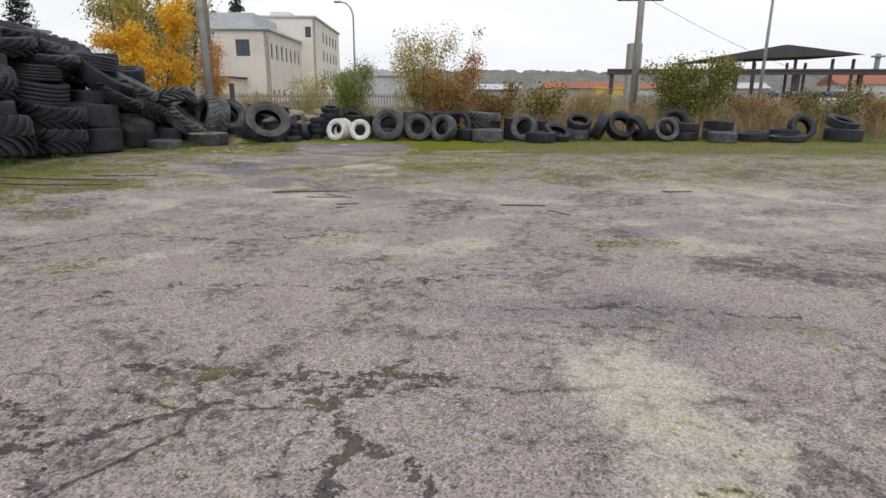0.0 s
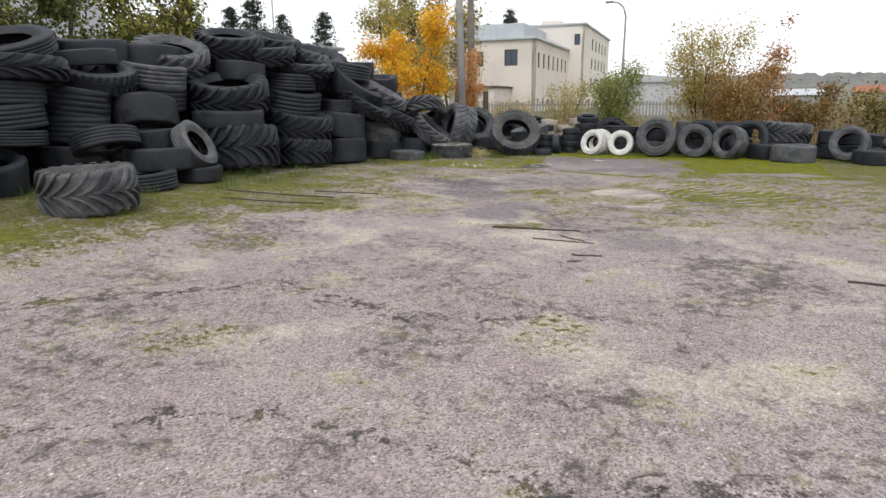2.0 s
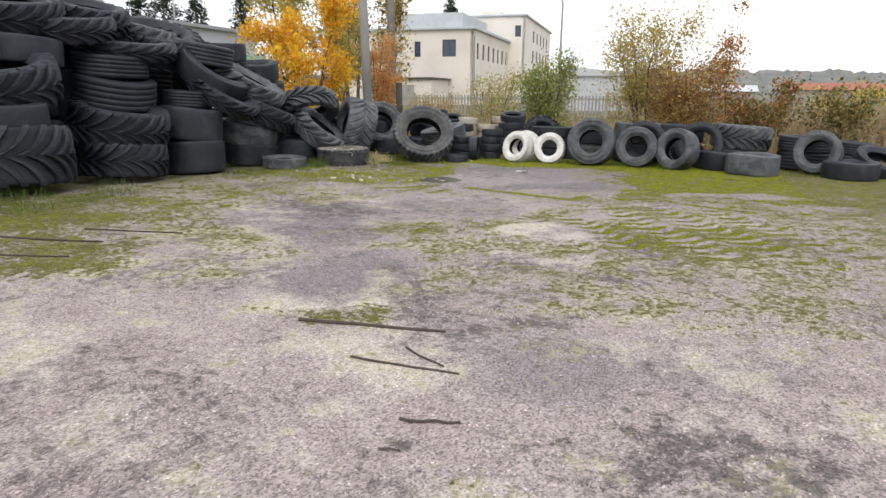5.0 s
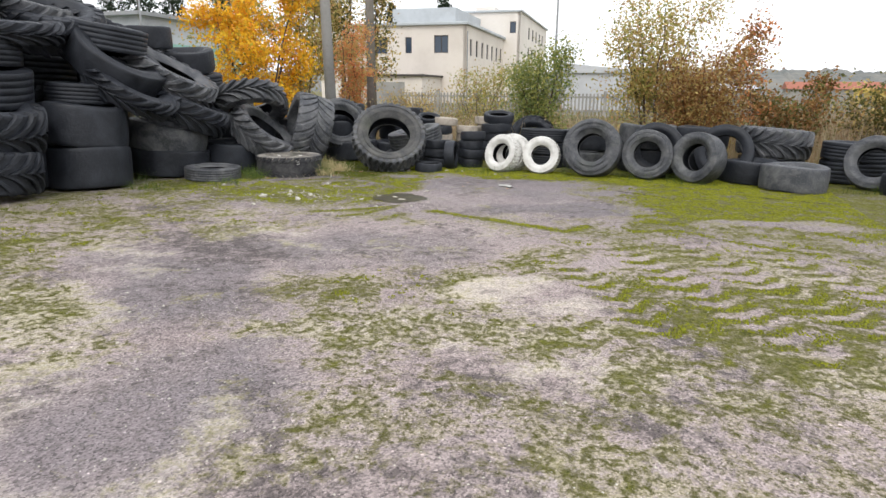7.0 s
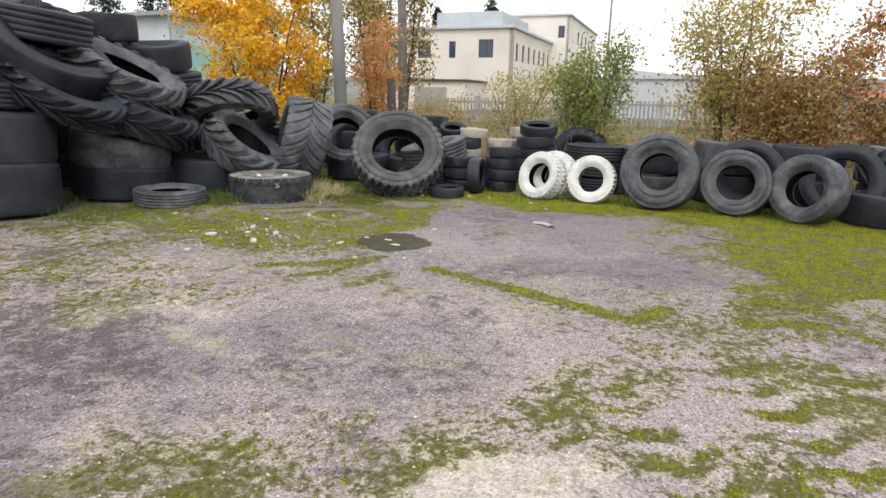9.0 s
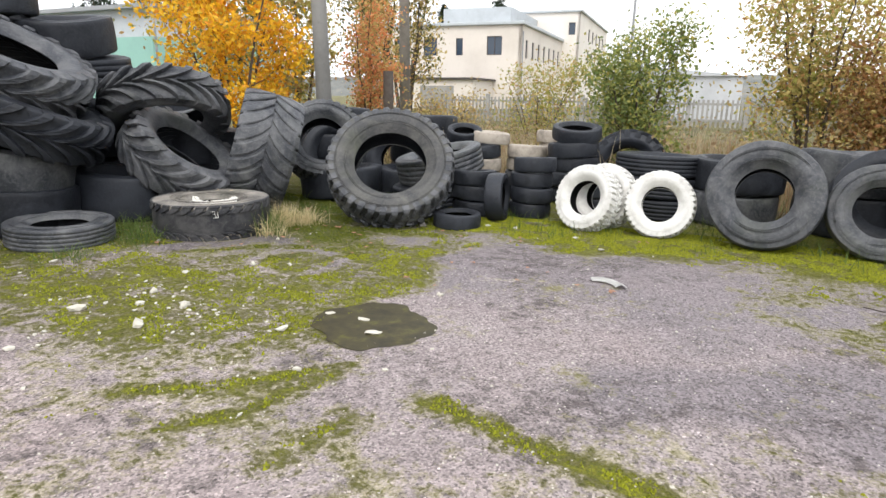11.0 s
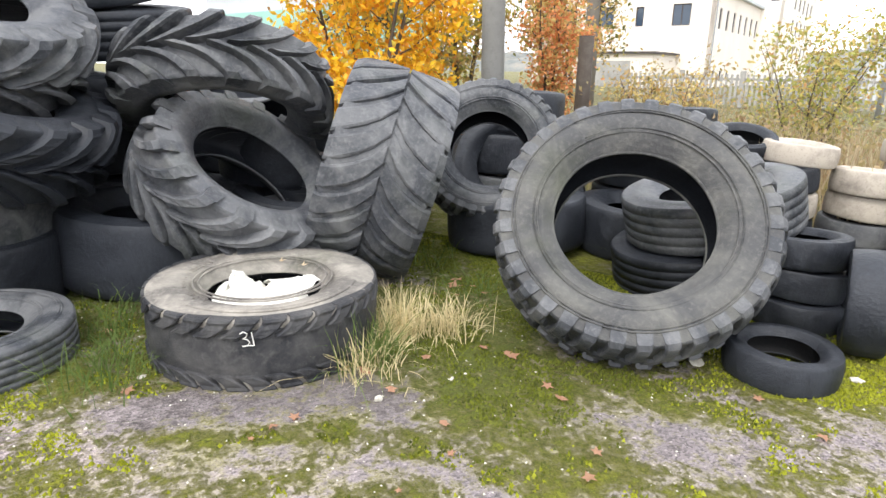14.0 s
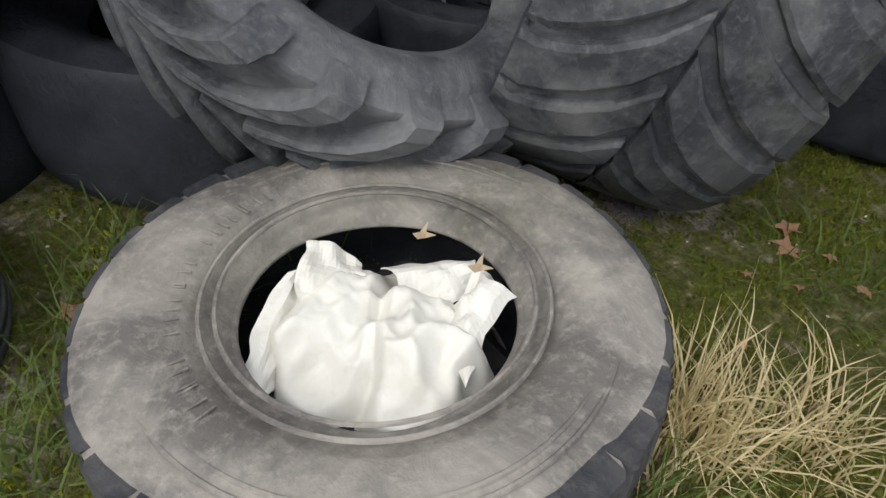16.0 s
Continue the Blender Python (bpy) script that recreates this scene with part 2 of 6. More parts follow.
def ground_material():
    """Old asphalt: grey-violet chippings, pale dust, ragged cracks, and moss; where each lies is stored on the ground's points."""
    m, t, b = shader("mossy_asphalt", 0.9, 0.0, 0.3)
    p = pos_vec(t)

    def stored(name):
        n = t.nodes.new("ShaderNodeAttribute")
        n.attribute_name = name
        return n.outputs["Fac"]

    def about(v, gain):
        return calc(t, "MULTIPLY", calc(t, "SUBTRACT", v, 0.5), gain)
    wide = noise_tex(t, p, 0.33, 5, 0.6, 0.4)
    mid = noise_tex(t, p, 1.3, 7, 0.65, 0.3)
    rag = noise_tex(t, p, 4.6, 9, 0.72, 0.7)
    fine = noise_tex(t, p, 17, 6, 0.75)
    grain = nd(t, "ShaderNodeTexVoronoi", Scale=95.0)
    t.links.new(p, grain.inputs["Vector"])
    chips = ramp(t, grain.outputs["Color"], (0.08, grey(0.36)), (0.45, grey(0.9)), (0.9, grey(1.35)), (0.985, grey(2.5)))
    asphalt = mix(t, ramp(t, mid, (0.35, grey(0)), (0.65, grey(1))), (0.36, 0.292, 0.282), (0.49, 0.412, 0.388))
    violet = stored("bare")
    asphalt = mix(t, calc(t, "ADD", violet, about(mid, 0.8), 0.0, True), asphalt, (0.20, 0.176, 0.188))
    dust_v = calc(t, "ADD", calc(t, "ADD", stored("dust"), about(wide, 1.5)), calc(t, "ADD", about(mid, 1.2), about(rag, 0.55)))
    dust = ramp(t, dust_v, (0.42, grey(0)), (0.75, grey(0.92)))
    col = mix(t, dust, asphalt, (0.60, 0.53, 0.45))
    # worn dark pits between the chippings
    pits = calc(t, "ADD", calc(t, "MULTIPLY", noise_tex(t, p, 9.0, 9, 0.78, 0.6), 0.6), calc(t, "MULTIPLY", noise_tex(t, p, 0.7, 5, 0.65, 0.8), 0.45))
    dark = ramp(t, calc(t, "ADD", pits, calc(t, "MULTIPLY", dust, 0.05)), (0.44, grey(0.9)), (0.49, grey(0.32)), (0.535, grey(0)))
    col = mix(t, dark, col, (0.10, 0.083, 0.08))
    col = mix(t, 1.0, col, chips, "MULTIPLY")
    col = mix(t, calc(t, "MULTIPLY", dust, 0.45), col, (0.56, 0.495, 0.42))
    col = mix(t, ramp(t, fine, (0.45, grey(0)), (0.75, grey(0.4))), col, (0.13, 0.118, 0.112))
    # cracks: a fine web, and the broad ragged ones
    wob = nd(t, "ShaderNodeTexNoise", Scale=3.2, Detail=9.0, Roughness=0.72)
    t.links.new(p, wob.inputs["Vector"])
    warped = mix(t, 0.38, p, wob.outputs["Color"], "ADD")
    vor = nd(t, "ShaderNodeTexVoronoi", Scale=0.62)
    vor.feature = "DISTANCE_TO_EDGE"
    t.links.new(warped, vor.inputs["Vector"])
    gate = ramp(t, stored("crack"), (0.06, grey(0)), (0.16, grey(1)))
    crack = calc(t, "MULTIPLY", ramp(t, vor.outputs["Distance"], (0.0, grey(0.8)), (0.004, grey(0.6)), (0.009, grey(0))), calc(t, "MULTIPLY", gate, ramp(t, rag, (0.46, grey(0)), (0.56, grey(1)))))
    broad = ramp(t, calc(t, "ADD", calc(t, "ADD", stored("crack"), about(rag, 2.0)), about(fine, 2.3)), (0.55, grey(0)), (0.68, grey(0.95)))
    crack = calc(t, "MAXIMUM", crack, broad)
    col = mix(t, calc(t, "MULTIPLY", crack, 0.85), col, (0.05, 0.043, 0.04))
    # dark soil with painted shade round the tyres, a thin olive film, then thick moss
    col = mix(t, calc(t, "MULTIPLY", stored("lush_shade"), 0.6), col, (0.10, 0.088, 0.084))
    bias = stored("moss")
    film_v = calc(t, "ADD", calc(t, "ADD", bias, about(mid, 1.7)), calc(t, "ADD", about(rag, 1.5), about(fine, 1.3)))
    film = ramp(t, film_v, (0.16, grey(0)), (0.60, grey(0.66)))
    col = mix(t, film, col, (0.30, 0.28, 0.065))
    thick_v = calc(t, "ADD", calc(t, "ADD", bias, about(mid, 1.1)), calc(t, "ADD", about(rag, 1.25), about(fine, 2.0)))
    mask = ramp(t, thick_v, (0.40, grey(0)), (0.54, grey(0.5)), (0.74, grey(1)))
    moss_col = mix(t, ramp(t, noise_tex(t, p, 6.0, 5, 0.7), (0.35, grey(0)), (0.68, grey(1))), (0.17, 0.16, 0.017), (0.38, 0.39, 0.02))
    moss_col = mix(t, ramp(t, noise_tex(t, p, 34, 5, 0.75), (0.42, grey(0.0)), (0.62, grey(0.8))), moss_col, (0.085, 0.09, 0.014))
    moss_col = mix(t, ramp(t, noise_tex(t, p, 1.7, 6, 0.7, 0.5), (0.50, grey(0)), (0.70, grey(0.6))), moss_col, (0.09, 0.09, 0.015))
    # deeper green moss, the shade near the tyres mixed into its colour
    moss_col = mix(t, calc(t, "ADD", stored("lush_shade"), about(mid, 0.9), 0.0, True), moss_col, (0.085, 0.10, 0.013))
    moss_col = mix(t, ramp(t, noise_tex(t, p, 90, 4, 0.7), (0.44, grey(0)), (0.66, grey(0.6))), moss_col, (0.045, 0.05, 0.012))
    col = mix(t, mask, col, moss_col)
    # beyond the tyres the ground is earth and rotting leaves
    sep = t.nodes.new("ShaderNodeSeparateXYZ")
    t.links.new(p, sep.inputs[0])
    beyond = nd(t, "ShaderNodeMapRange", From_Min=20.6, From_Max=21.6)
    t.links.new(sep.outputs["Y"], beyond.inputs["Value"])
    earth = mix(t, ramp(t, mid, (0.4, grey(0)), (0.6, grey(1))), (0.13, 0.105, 0.06), (0.17, 0.17, 0.06))
    col = mix(t, beyond.outputs[0], col, earth)
    t.links.new(col, b.inputs["Base Color"])
    h = calc(t, "ADD", calc(t, "MULTIPLY", grain.outputs["Distance"], 0.3), calc(t, "MULTIPLY", fine, 0.6))
    h = calc(t, "ADD", h, calc(t, "MULTIPLY", mask, calc(t, "ADD", noise_tex(t, p, 40, 4, 0.7), 0.5)))
    h = calc(t, "SUBTRACT", h, calc(t, "MULTIPLY", crack, 1.3))
    bump(t, b, h, 0.9, 0.028)
    return m


GROUND = ground_material()
m_, t_, b_ = shader("puddle_water", 0.42, 0.0, 0.14)
t_.links.new(ramp(t_, noise_tex(t_, pos_vec(t_), 7.0, 6, 0.7), (0.35, (0.024, 0.02, 0.010)), (0.55, (0.05, 0.042, 0.017)), (0.7, (0.10, 0.095, 0.02))), b_.inputs["Base Color"])
WATER = m_
# woods greyed in the base colour to stand for distance haze
m_, t_, b_ = shader("hazed_woods", 1.0, 0.0, 0.1)
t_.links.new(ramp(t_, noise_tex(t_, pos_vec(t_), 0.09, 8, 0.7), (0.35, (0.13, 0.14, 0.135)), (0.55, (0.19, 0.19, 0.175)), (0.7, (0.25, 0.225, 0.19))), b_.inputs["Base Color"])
HAZED_WOODS = m_


# ---- building blocks ----
def mesh_of(name, bm, material=None, smooth=False):
    me = bpy.data.meshes.new(name)
    bm.to_mesh(me)
    bm.free()
    if material:
        me.materials.append(material)
    if smooth:
        for poly in me.polygons:
            poly.use_smooth = True
    return me


def data_mesh(name, verts, faces, material, smooth=False):
    me = bpy.data.meshes.new(name)
    me.from_pydata(verts, [], faces)
    me.materials.append(material)
    if smooth:
        for poly in me.polygons:
            poly.use_smooth = True
    return me


def part(name, bm, material, parent, label="", smooth=False):
    ob = new(name, bm if isinstance(bm, bpy.types.Mesh) else mesh_of(name, bm, material, smooth))
    ob.parent = parent
    return tagged(ob, label=label) if label else ob


def thing(name, m, label, category, group="", kind=""):
    ob = new(name)
    ob.empty_display_size = 0.2
    ob.matrix_basis = m
    return tagged(ob, label, category, group, kind)


def add_box(bm, x0, x1, y0, y1, z0, z1, bevel=0.0):
    m = Matrix.LocRotScale(((x0 + x1) / 2, (y0 + y1) / 2, (z0 + z1) / 2), None, (abs(x1 - x0), abs(y1 - y0), abs(z1 - z0)))
    made = bmesh.ops.create_cube(bm, size=1.0, matrix=m)["verts"]
    if bevel:
        edges = {e for v in made for e in v.link_edges}
        bmesh.ops.bevel(bm, geom=list(edges), offset=bevel, segments=1, affect="EDGES")


def box(*args, bevel=0.0):
    bm = bmesh.new()
    add_box(bm, *args, bevel=bevel)
    return bm


def add_tube(bm, points, radii, sides=8):
    """A tapered tube through points."""
    rings = []
    for i, p in enumerate(points):
        p = Vector(p)
        d = (Vector(points[min(i + 1, len(points) - 1)]) - Vector(points[max(i - 1, 0)])).normalized()
        q = d.to_track_quat("Z", "Y")
        rings.append([bm.verts.new(p + q @ Vector((math.cos(a) * radii[i], math.sin(a) * radii[i], 0))) for a in (2 * math.pi * k / sides for k in range(sides))])
    for a, b in zip(rings, rings[1:]):
        for k in range(sides):
            bm.faces.new((a[k], a[(k + 1) % sides], b[(k + 1) % sides], b[k]))
    bm.faces.new(rings[0][::-1])
    bm.faces.new(rings[-1])


def smooth_step(v, a, b):
    u = min(1.0, max(0.0, (v - a) / (b - a)))
    return u * u * (3 - 2 * u)


def ground_z(x, y):
    """The yard is level, with a slight rise under the pile at its side."""
    rise = smooth_step(-x, 5.0, 9.0) * (0.27 - 0.25 * smooth_step(y, 6.0, 16.5))
    return rise + 0.012 * noise.noise(Vector((x * 0.7, y * 0.7, 0)))


# ---- the yard ----
def blob(x, y, cx, cy, rx, ry, turn=0.0):
    """1 in the middle of a turned ellipse, falling to 0 at its edge."""
    c, s_ = math.cos(radians(turn)), math.sin(radians(turn))
    u, v = ((x - cx) * c + (y - cy) * s_) / rx, ((y - cy) * c - (x - cx) * s_) / ry
    return np.clip(1.6 * (1 - np.sqrt(u * u + v * v)), 0, 1)


def near_line(x, y, points, width):
    """1 on a broken line, falling to 0 at width from it."""
    best = np.full_like(x, 9.0)
    for (x0, y0), (x1, y1) in zip(points, points[1:]):
        dx, dy = x1 - x0, y1 - y0
        u = np.clip(((x - x0) * dx + (y - y0) * dy) / (dx * dx + dy * dy), 0, 1)
        best = np.minimum(best, np.hypot(x - x0 - u * dx, y - y0 - u * dy))
    return np.clip(1 - best / width, 0, 1)


def ease(v, a, b):
    u = np.clip((v - a) / (b - a), 0, 1)
    return u * u * (3 - 2 * u)


def stray(x, y, reach):
    """Push places about, so that no edge runs true."""
    dx = np.sin(2.3 * x + 1.7 * y) + np.sin(5.1 * y - 2.2 * x + 1.0) * 0.6 + np.sin(9.7 * x + 6.1 * y + 2.0) * 0.35
    dy = np.sin(1.9 * y - 2.6 * x + 0.5) + np.sin(4.7 * x + 3.3 * y + 2.5) * 0.6 + np.sin(8.3 * y - 7.9 * x) * 0.35
    return x + reach * dx, y + reach * dy


def yard_moss(x, y):
    """How readily moss grows, 0 to 1, over arrays of places."""
    x_true, y_true = x, y
    x, y = stray(x, y, 0.13)
    m = 0.02 + 0.36 * ease(y, 8.6, 11.5) * (1 - 0.6 * ease(y, 13.9, 14.8) * ease(-x, 1.0, 3.0))
    m = np.maximum(m, 0.62 * ease(-x, 4.9, 7.4) * ease(y, 3.5, 6.0) * (1 - 0.35 * ease(y, 11, 13)))
    m = np.maximum(m, 0.68 * ease(y, 18.2 - 0.2 * np.clip(x, 0, 4), 19.1))
    m = np.maximum(m, 0.62 * ease(x, -2.4, -0.9) * ease(y, 15.2, 16.0))
    m = np.maximum(m, 0.55 * ease(y, 14.5, 15.6) * ease(-x, 4.2, 5.0))
    for cx, cy, rx, ry, turn, gain in ((-4.9, 17.3, 0.6, 1.9, 10, 0.6), (-6.4, 18.4, 2.2, 0.7, 0, 0.66), (-3.3, 5.0, 0.6, 0.7, 20, 0.3), (-1.0, 5.9, 0.6, 0.6, 0, 0.22),
                                       (1.9, 6.1, 0.9, 0.5, 0, 0.36), (-2.75, 9.4, 0.5, 0.35, 0, 0.55), (1.3, 1.9, 0.35, 0.2, 0, 0.3), (-5.3, 7.3, 0.9, 0.4, 30, 0.42), (-2.45, 12.6, 0.18, 0.5, 5, 0.62), (-2.9, 12.3, 0.8, 0.3, 30, 0.5), (-0.2, 12.9, 2.2, 1.6, 20, 0.52), (-2.2, 13.3, 0.5, 0.4, 20, 0.5), (-6.2, 9.6, 1.6, 1.2, 40, 0.58)):
        m = np.maximum(m, gain * blob(x, y, cx, cy, rx, ry, turn))
    # bare or swept patches
    for cx, cy, rx, ry, turn, loss in ((-3.5, 17.0, 1.35, 1.75, 12, 0.7), (-2.2, 16.2, 1.5, 0.55, 22, 0.75), (-3.2, 15.55, 1.2, 0.4, -10, 0.5), (-4.4, 16.15, 0.55, 0.55, 0, 0.25), (-6.75, 17.45, 0.75, 0.32, 40, 0.5), (-7.1, 17.0, 0.5, 0.22, 40, 0.35), (-5.5, 18.15, 0.55, 0.35, 20, 0.45), (-6.35, 17.0, 0.5, 0.2, 30, 0.3), (-3.2, 10.3, 1.0, 0.7, 60, 0.45), (-4.6, 12.0, 1.5, 0.9, -25, 0.5), (-4.0, 13.5, 2.4, 1.0, 25, 0.55),
                                       (-0.9, 9.2, 1.3, 0.6, 10, 0.45), (-1.9, 12.6, 0.75, 0.42, 10, 0.55), (-1.35, 13.6, 0.3, 0.35, 0, 0.3), (-1.6, 11.5, 0.35, 0.3, 0, 0.3), (-1.7, 17.85, 0.7, 0.22, 15, 0.5), (0.3, 16.1, 1.2, 0.3, 10, 0.5)):
        m = m - loss * blob(x, y, cx, cy, rx, ry, turn)
    # prints of lugged wheels: bars of moss that meet in a chevron
    x, y = stray(x_true, y_true, 0.025)
    d = 52.0
    along, across = x * math.cos(radians(d)) - y * math.sin(radians(d)), x * math.sin(radians(d)) + y * math.cos(radians(d))
    for lane in (6.35, 6.95, 7.65, 8.3, 9.0, 9.7):
        lat = across - lane - 0.12 * np.sin(0.9 * along)
        bars = np.cos(2 * math.pi * (along + 0.55 * np.abs(lat)) / 0.24)
        m = m + 0.36 * bars * np.clip(1.5 - np.abs(lat) / 0.2, 0, 1) * blob(x, y, -0.35, 13.2, 2.3, 1.9, 20)
    m = np.maximum(m, 0.85 * near_line(x, y, ((-3.7, 15.44), (-2.9, 15.23), (-2.37, 15.07), (-1.87, 14.93), (-1.7, 15.3)), 0.15))
    m = np.maximum(m, 0.66 * near_line(x, y, ((-5.05, 14.85), (-4.7, 15.05), (-4.35, 15.5)), 0.17))
    m = np.maximum(m, 0.62 * near_line(x, y, ((-4.6, 14.7), (-4.4, 15.0), (-4.25, 15.6)), 0.15))
    m = np.maximum(m, 0.55 * near_line(x, y, ((-4.05, 14.7), (-4.0, 15.2)), 0.2))
    m = np.maximum(m, 0.8 * near_line(x, y, ((-1.2, 15.24), (-0.75, 15.42), (-0.2, 15.05), (0.6, 14.8)), 0.16))
    ring = np.abs(np.hypot(x + 5.82, y - 17.12) - 0.355)
    m = m - 0.4 * np.clip(1 - ring / 0.075, 0, 1)
    return np.clip(m, -0.2, 0.78)


def yard_dust(x, y):
    x, y = stray(x, y, 0.2)
    d = 0.26 + 0.1 * ease(y, 4, 8) - 0.25 * ease(y, 14.0, 15.5) - 0.2 * ease(-x, 0.2, 1.0) * (1 - ease(y, 2.8, 4.0))
    for cx, cy, rx, ry, turn, gain in ((1.5, 2.4, 1.3, 1.4, 0, 0.5), (-0.3, 5.7, 1.6, 0.7, 0, 0.35), (-3.3, 5.0, 1.7, 0.9, 10, 0.4), (2.6, 5.8, 2.0, 0.8, 0, 0.35), (1.5, 7.3, 2.4, 0.6, 0, 0.35), (-5.3, 6.6, 1.4, 0.8, 0, 0.35), (-1.9, 12.6, 1.1, 0.6, 10, 0.3), (-1.5, 11.5, 0.5, 0.5, 0, 0.4), (-3.0, 9.6, 0.9, 0.5, 0, 0.35), (-5.0, 13.9, 2.2, 0.4, 0, 0.4),
                                       (-1.7, 8.7, 1.8, 0.6, 0, 0.25), (-3.9, 17.6, 0.8, 0.8, 0, 0.15)):
        d = np.maximum(d, d * 0.5 + gain * blob(x, y, cx, cy, rx, ry, turn))
    return d


def yard_bare(x, y):
    x, y = stray(x, y, 0.2)
    v = 0.12 + 0.35 * ease(y, 14.2, 15.4) + 0.35 * ease(y, 16.4, 17.4)
    for cx, cy, rx, ry, turn, gain in ((-3.2, 10.3, 1.1, 0.8, 60, 0.8), (-4.6, 11.9, 1.6, 0.8, -25, 0.8), (-4.0, 13.3, 2.2, 0.9, 25, 0.7), (-0.9, 9.2, 1.3, 0.6, 10, 0.7), (1.6, 3.9, 1.8, 0.6, 0, 0.6), (2.6, 6.9, 2.0, 0.5, 0, 0.5), (-2.1, 16.2, 1.8, 0.9, 20, 0.9)):
        v = np.maximum(v, gain * blob(x, y, cx, cy, rx, ry, turn))
    return v


def yard_lush_shade(x, y):
    """Where the moss is deep green and its colour darkened for shade by the tyres."""
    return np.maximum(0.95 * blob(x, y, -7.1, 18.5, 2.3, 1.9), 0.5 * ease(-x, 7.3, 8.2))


def yard_crack(x, y):
    x, y = stray(x, y, 0.03)
    c = np.zeros_like(x)
    for points, wd, gain in ((((-1.74, 2.85), (-0.93, 2.84), (-0.53, 2.82), (-0.2, 2.76), (0.12, 2.79)), 0.17, 0.75), (((-0.62, 2.7), (-0.41, 2.32), (-0.34, 2.1), (-0.4, 1.93), (-0.32, 1.5)), 0.11, 0.8), (((-2.2, 1.95), (-1.67, 2.11), (-1.24, 2.41), (-1.04, 2.5)), 0.1, 0.75), (((-0.34, 2.1), (-0.14, 2.02), (0.05, 1.8)), 0.09, 0.75),
                             (((-2.3, 2.45), (-1.9, 2.2), (-1.61, 1.85)), 0.13, 0.7), (((0.27, 4.04), (0.52, 3.92), (1.38, 4.01), (2.73, 3.87)), 0.09, 0.62), (((-5.6, 4.6), (-3.6, 6.3), (-2.2, 5.9), (-1.0, 6.5)), 0.2, 0.55), (((-3.5, 3.6), (-2.1, 4.5), (-0.6, 4.4), (0.6, 5.0)), 0.16, 0.52), (((-1.6, 13.5), (-1.05, 12.8), (0.0, 12.2)), 0.1, 0.55)):
        c = np.maximum(c, gain * near_line(x, y, points, wd))
    return np.maximum(np.maximum(c, 0.42 * blob(x, y, -0.55, 2.75, 0.8, 0.4)), 0.18 * blob(x, y, -0.8, 2.4, 2.6, 1.5))


def build_ground():
    """One sheet: fine where one walks, coarse out to the horizon."""
    fx = [-9.5 + 0.065 * i for i in range(216)]
    fy = [0.6 + 0.065 * i for i in range(299)]
    xs = [-900, -400, -150, -70, -40, -25, -18, -14, -12, -10.5] + fx + [4.75 + 0.25 * i for i in range(54)] + [22, 30, 45, 80, 160, 400, 900]
    ys = [-300, -60, -20, -8, -4, -2.5, -1.2, -0.2] + fy + [20.1 + 0.25 * i for i in range(20)] + [27, 30, 36, 50, 80, 150, 400, 1200]
    verts = [(x, y, ground_z(x, y) if -14 <= x <= 18 and -2.5 <= y <= 25 else 0.0) for y in ys for x in xs]
    w = len(xs)
    faces = [(j * w + i, j * w + i + 1, (j + 1) * w + i + 1, (j + 1) * w + i) for j in range(len(ys) - 1) for i in range(w - 1)]
    me = data_mesh("ground", verts, faces, GROUND, True)
    at = np.array(verts)
    for name, law in (("moss", yard_moss), ("dust", yard_dust), ("bare", yard_bare), ("lush_shade", yard_lush_shade), ("crack", yard_crack)):
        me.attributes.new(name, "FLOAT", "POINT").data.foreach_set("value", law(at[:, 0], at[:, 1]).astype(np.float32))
    return tagged(new("ground", me), "cracked grey asphalt yard with pale dust and green moss", "ground", kind="structure")


build_ground()


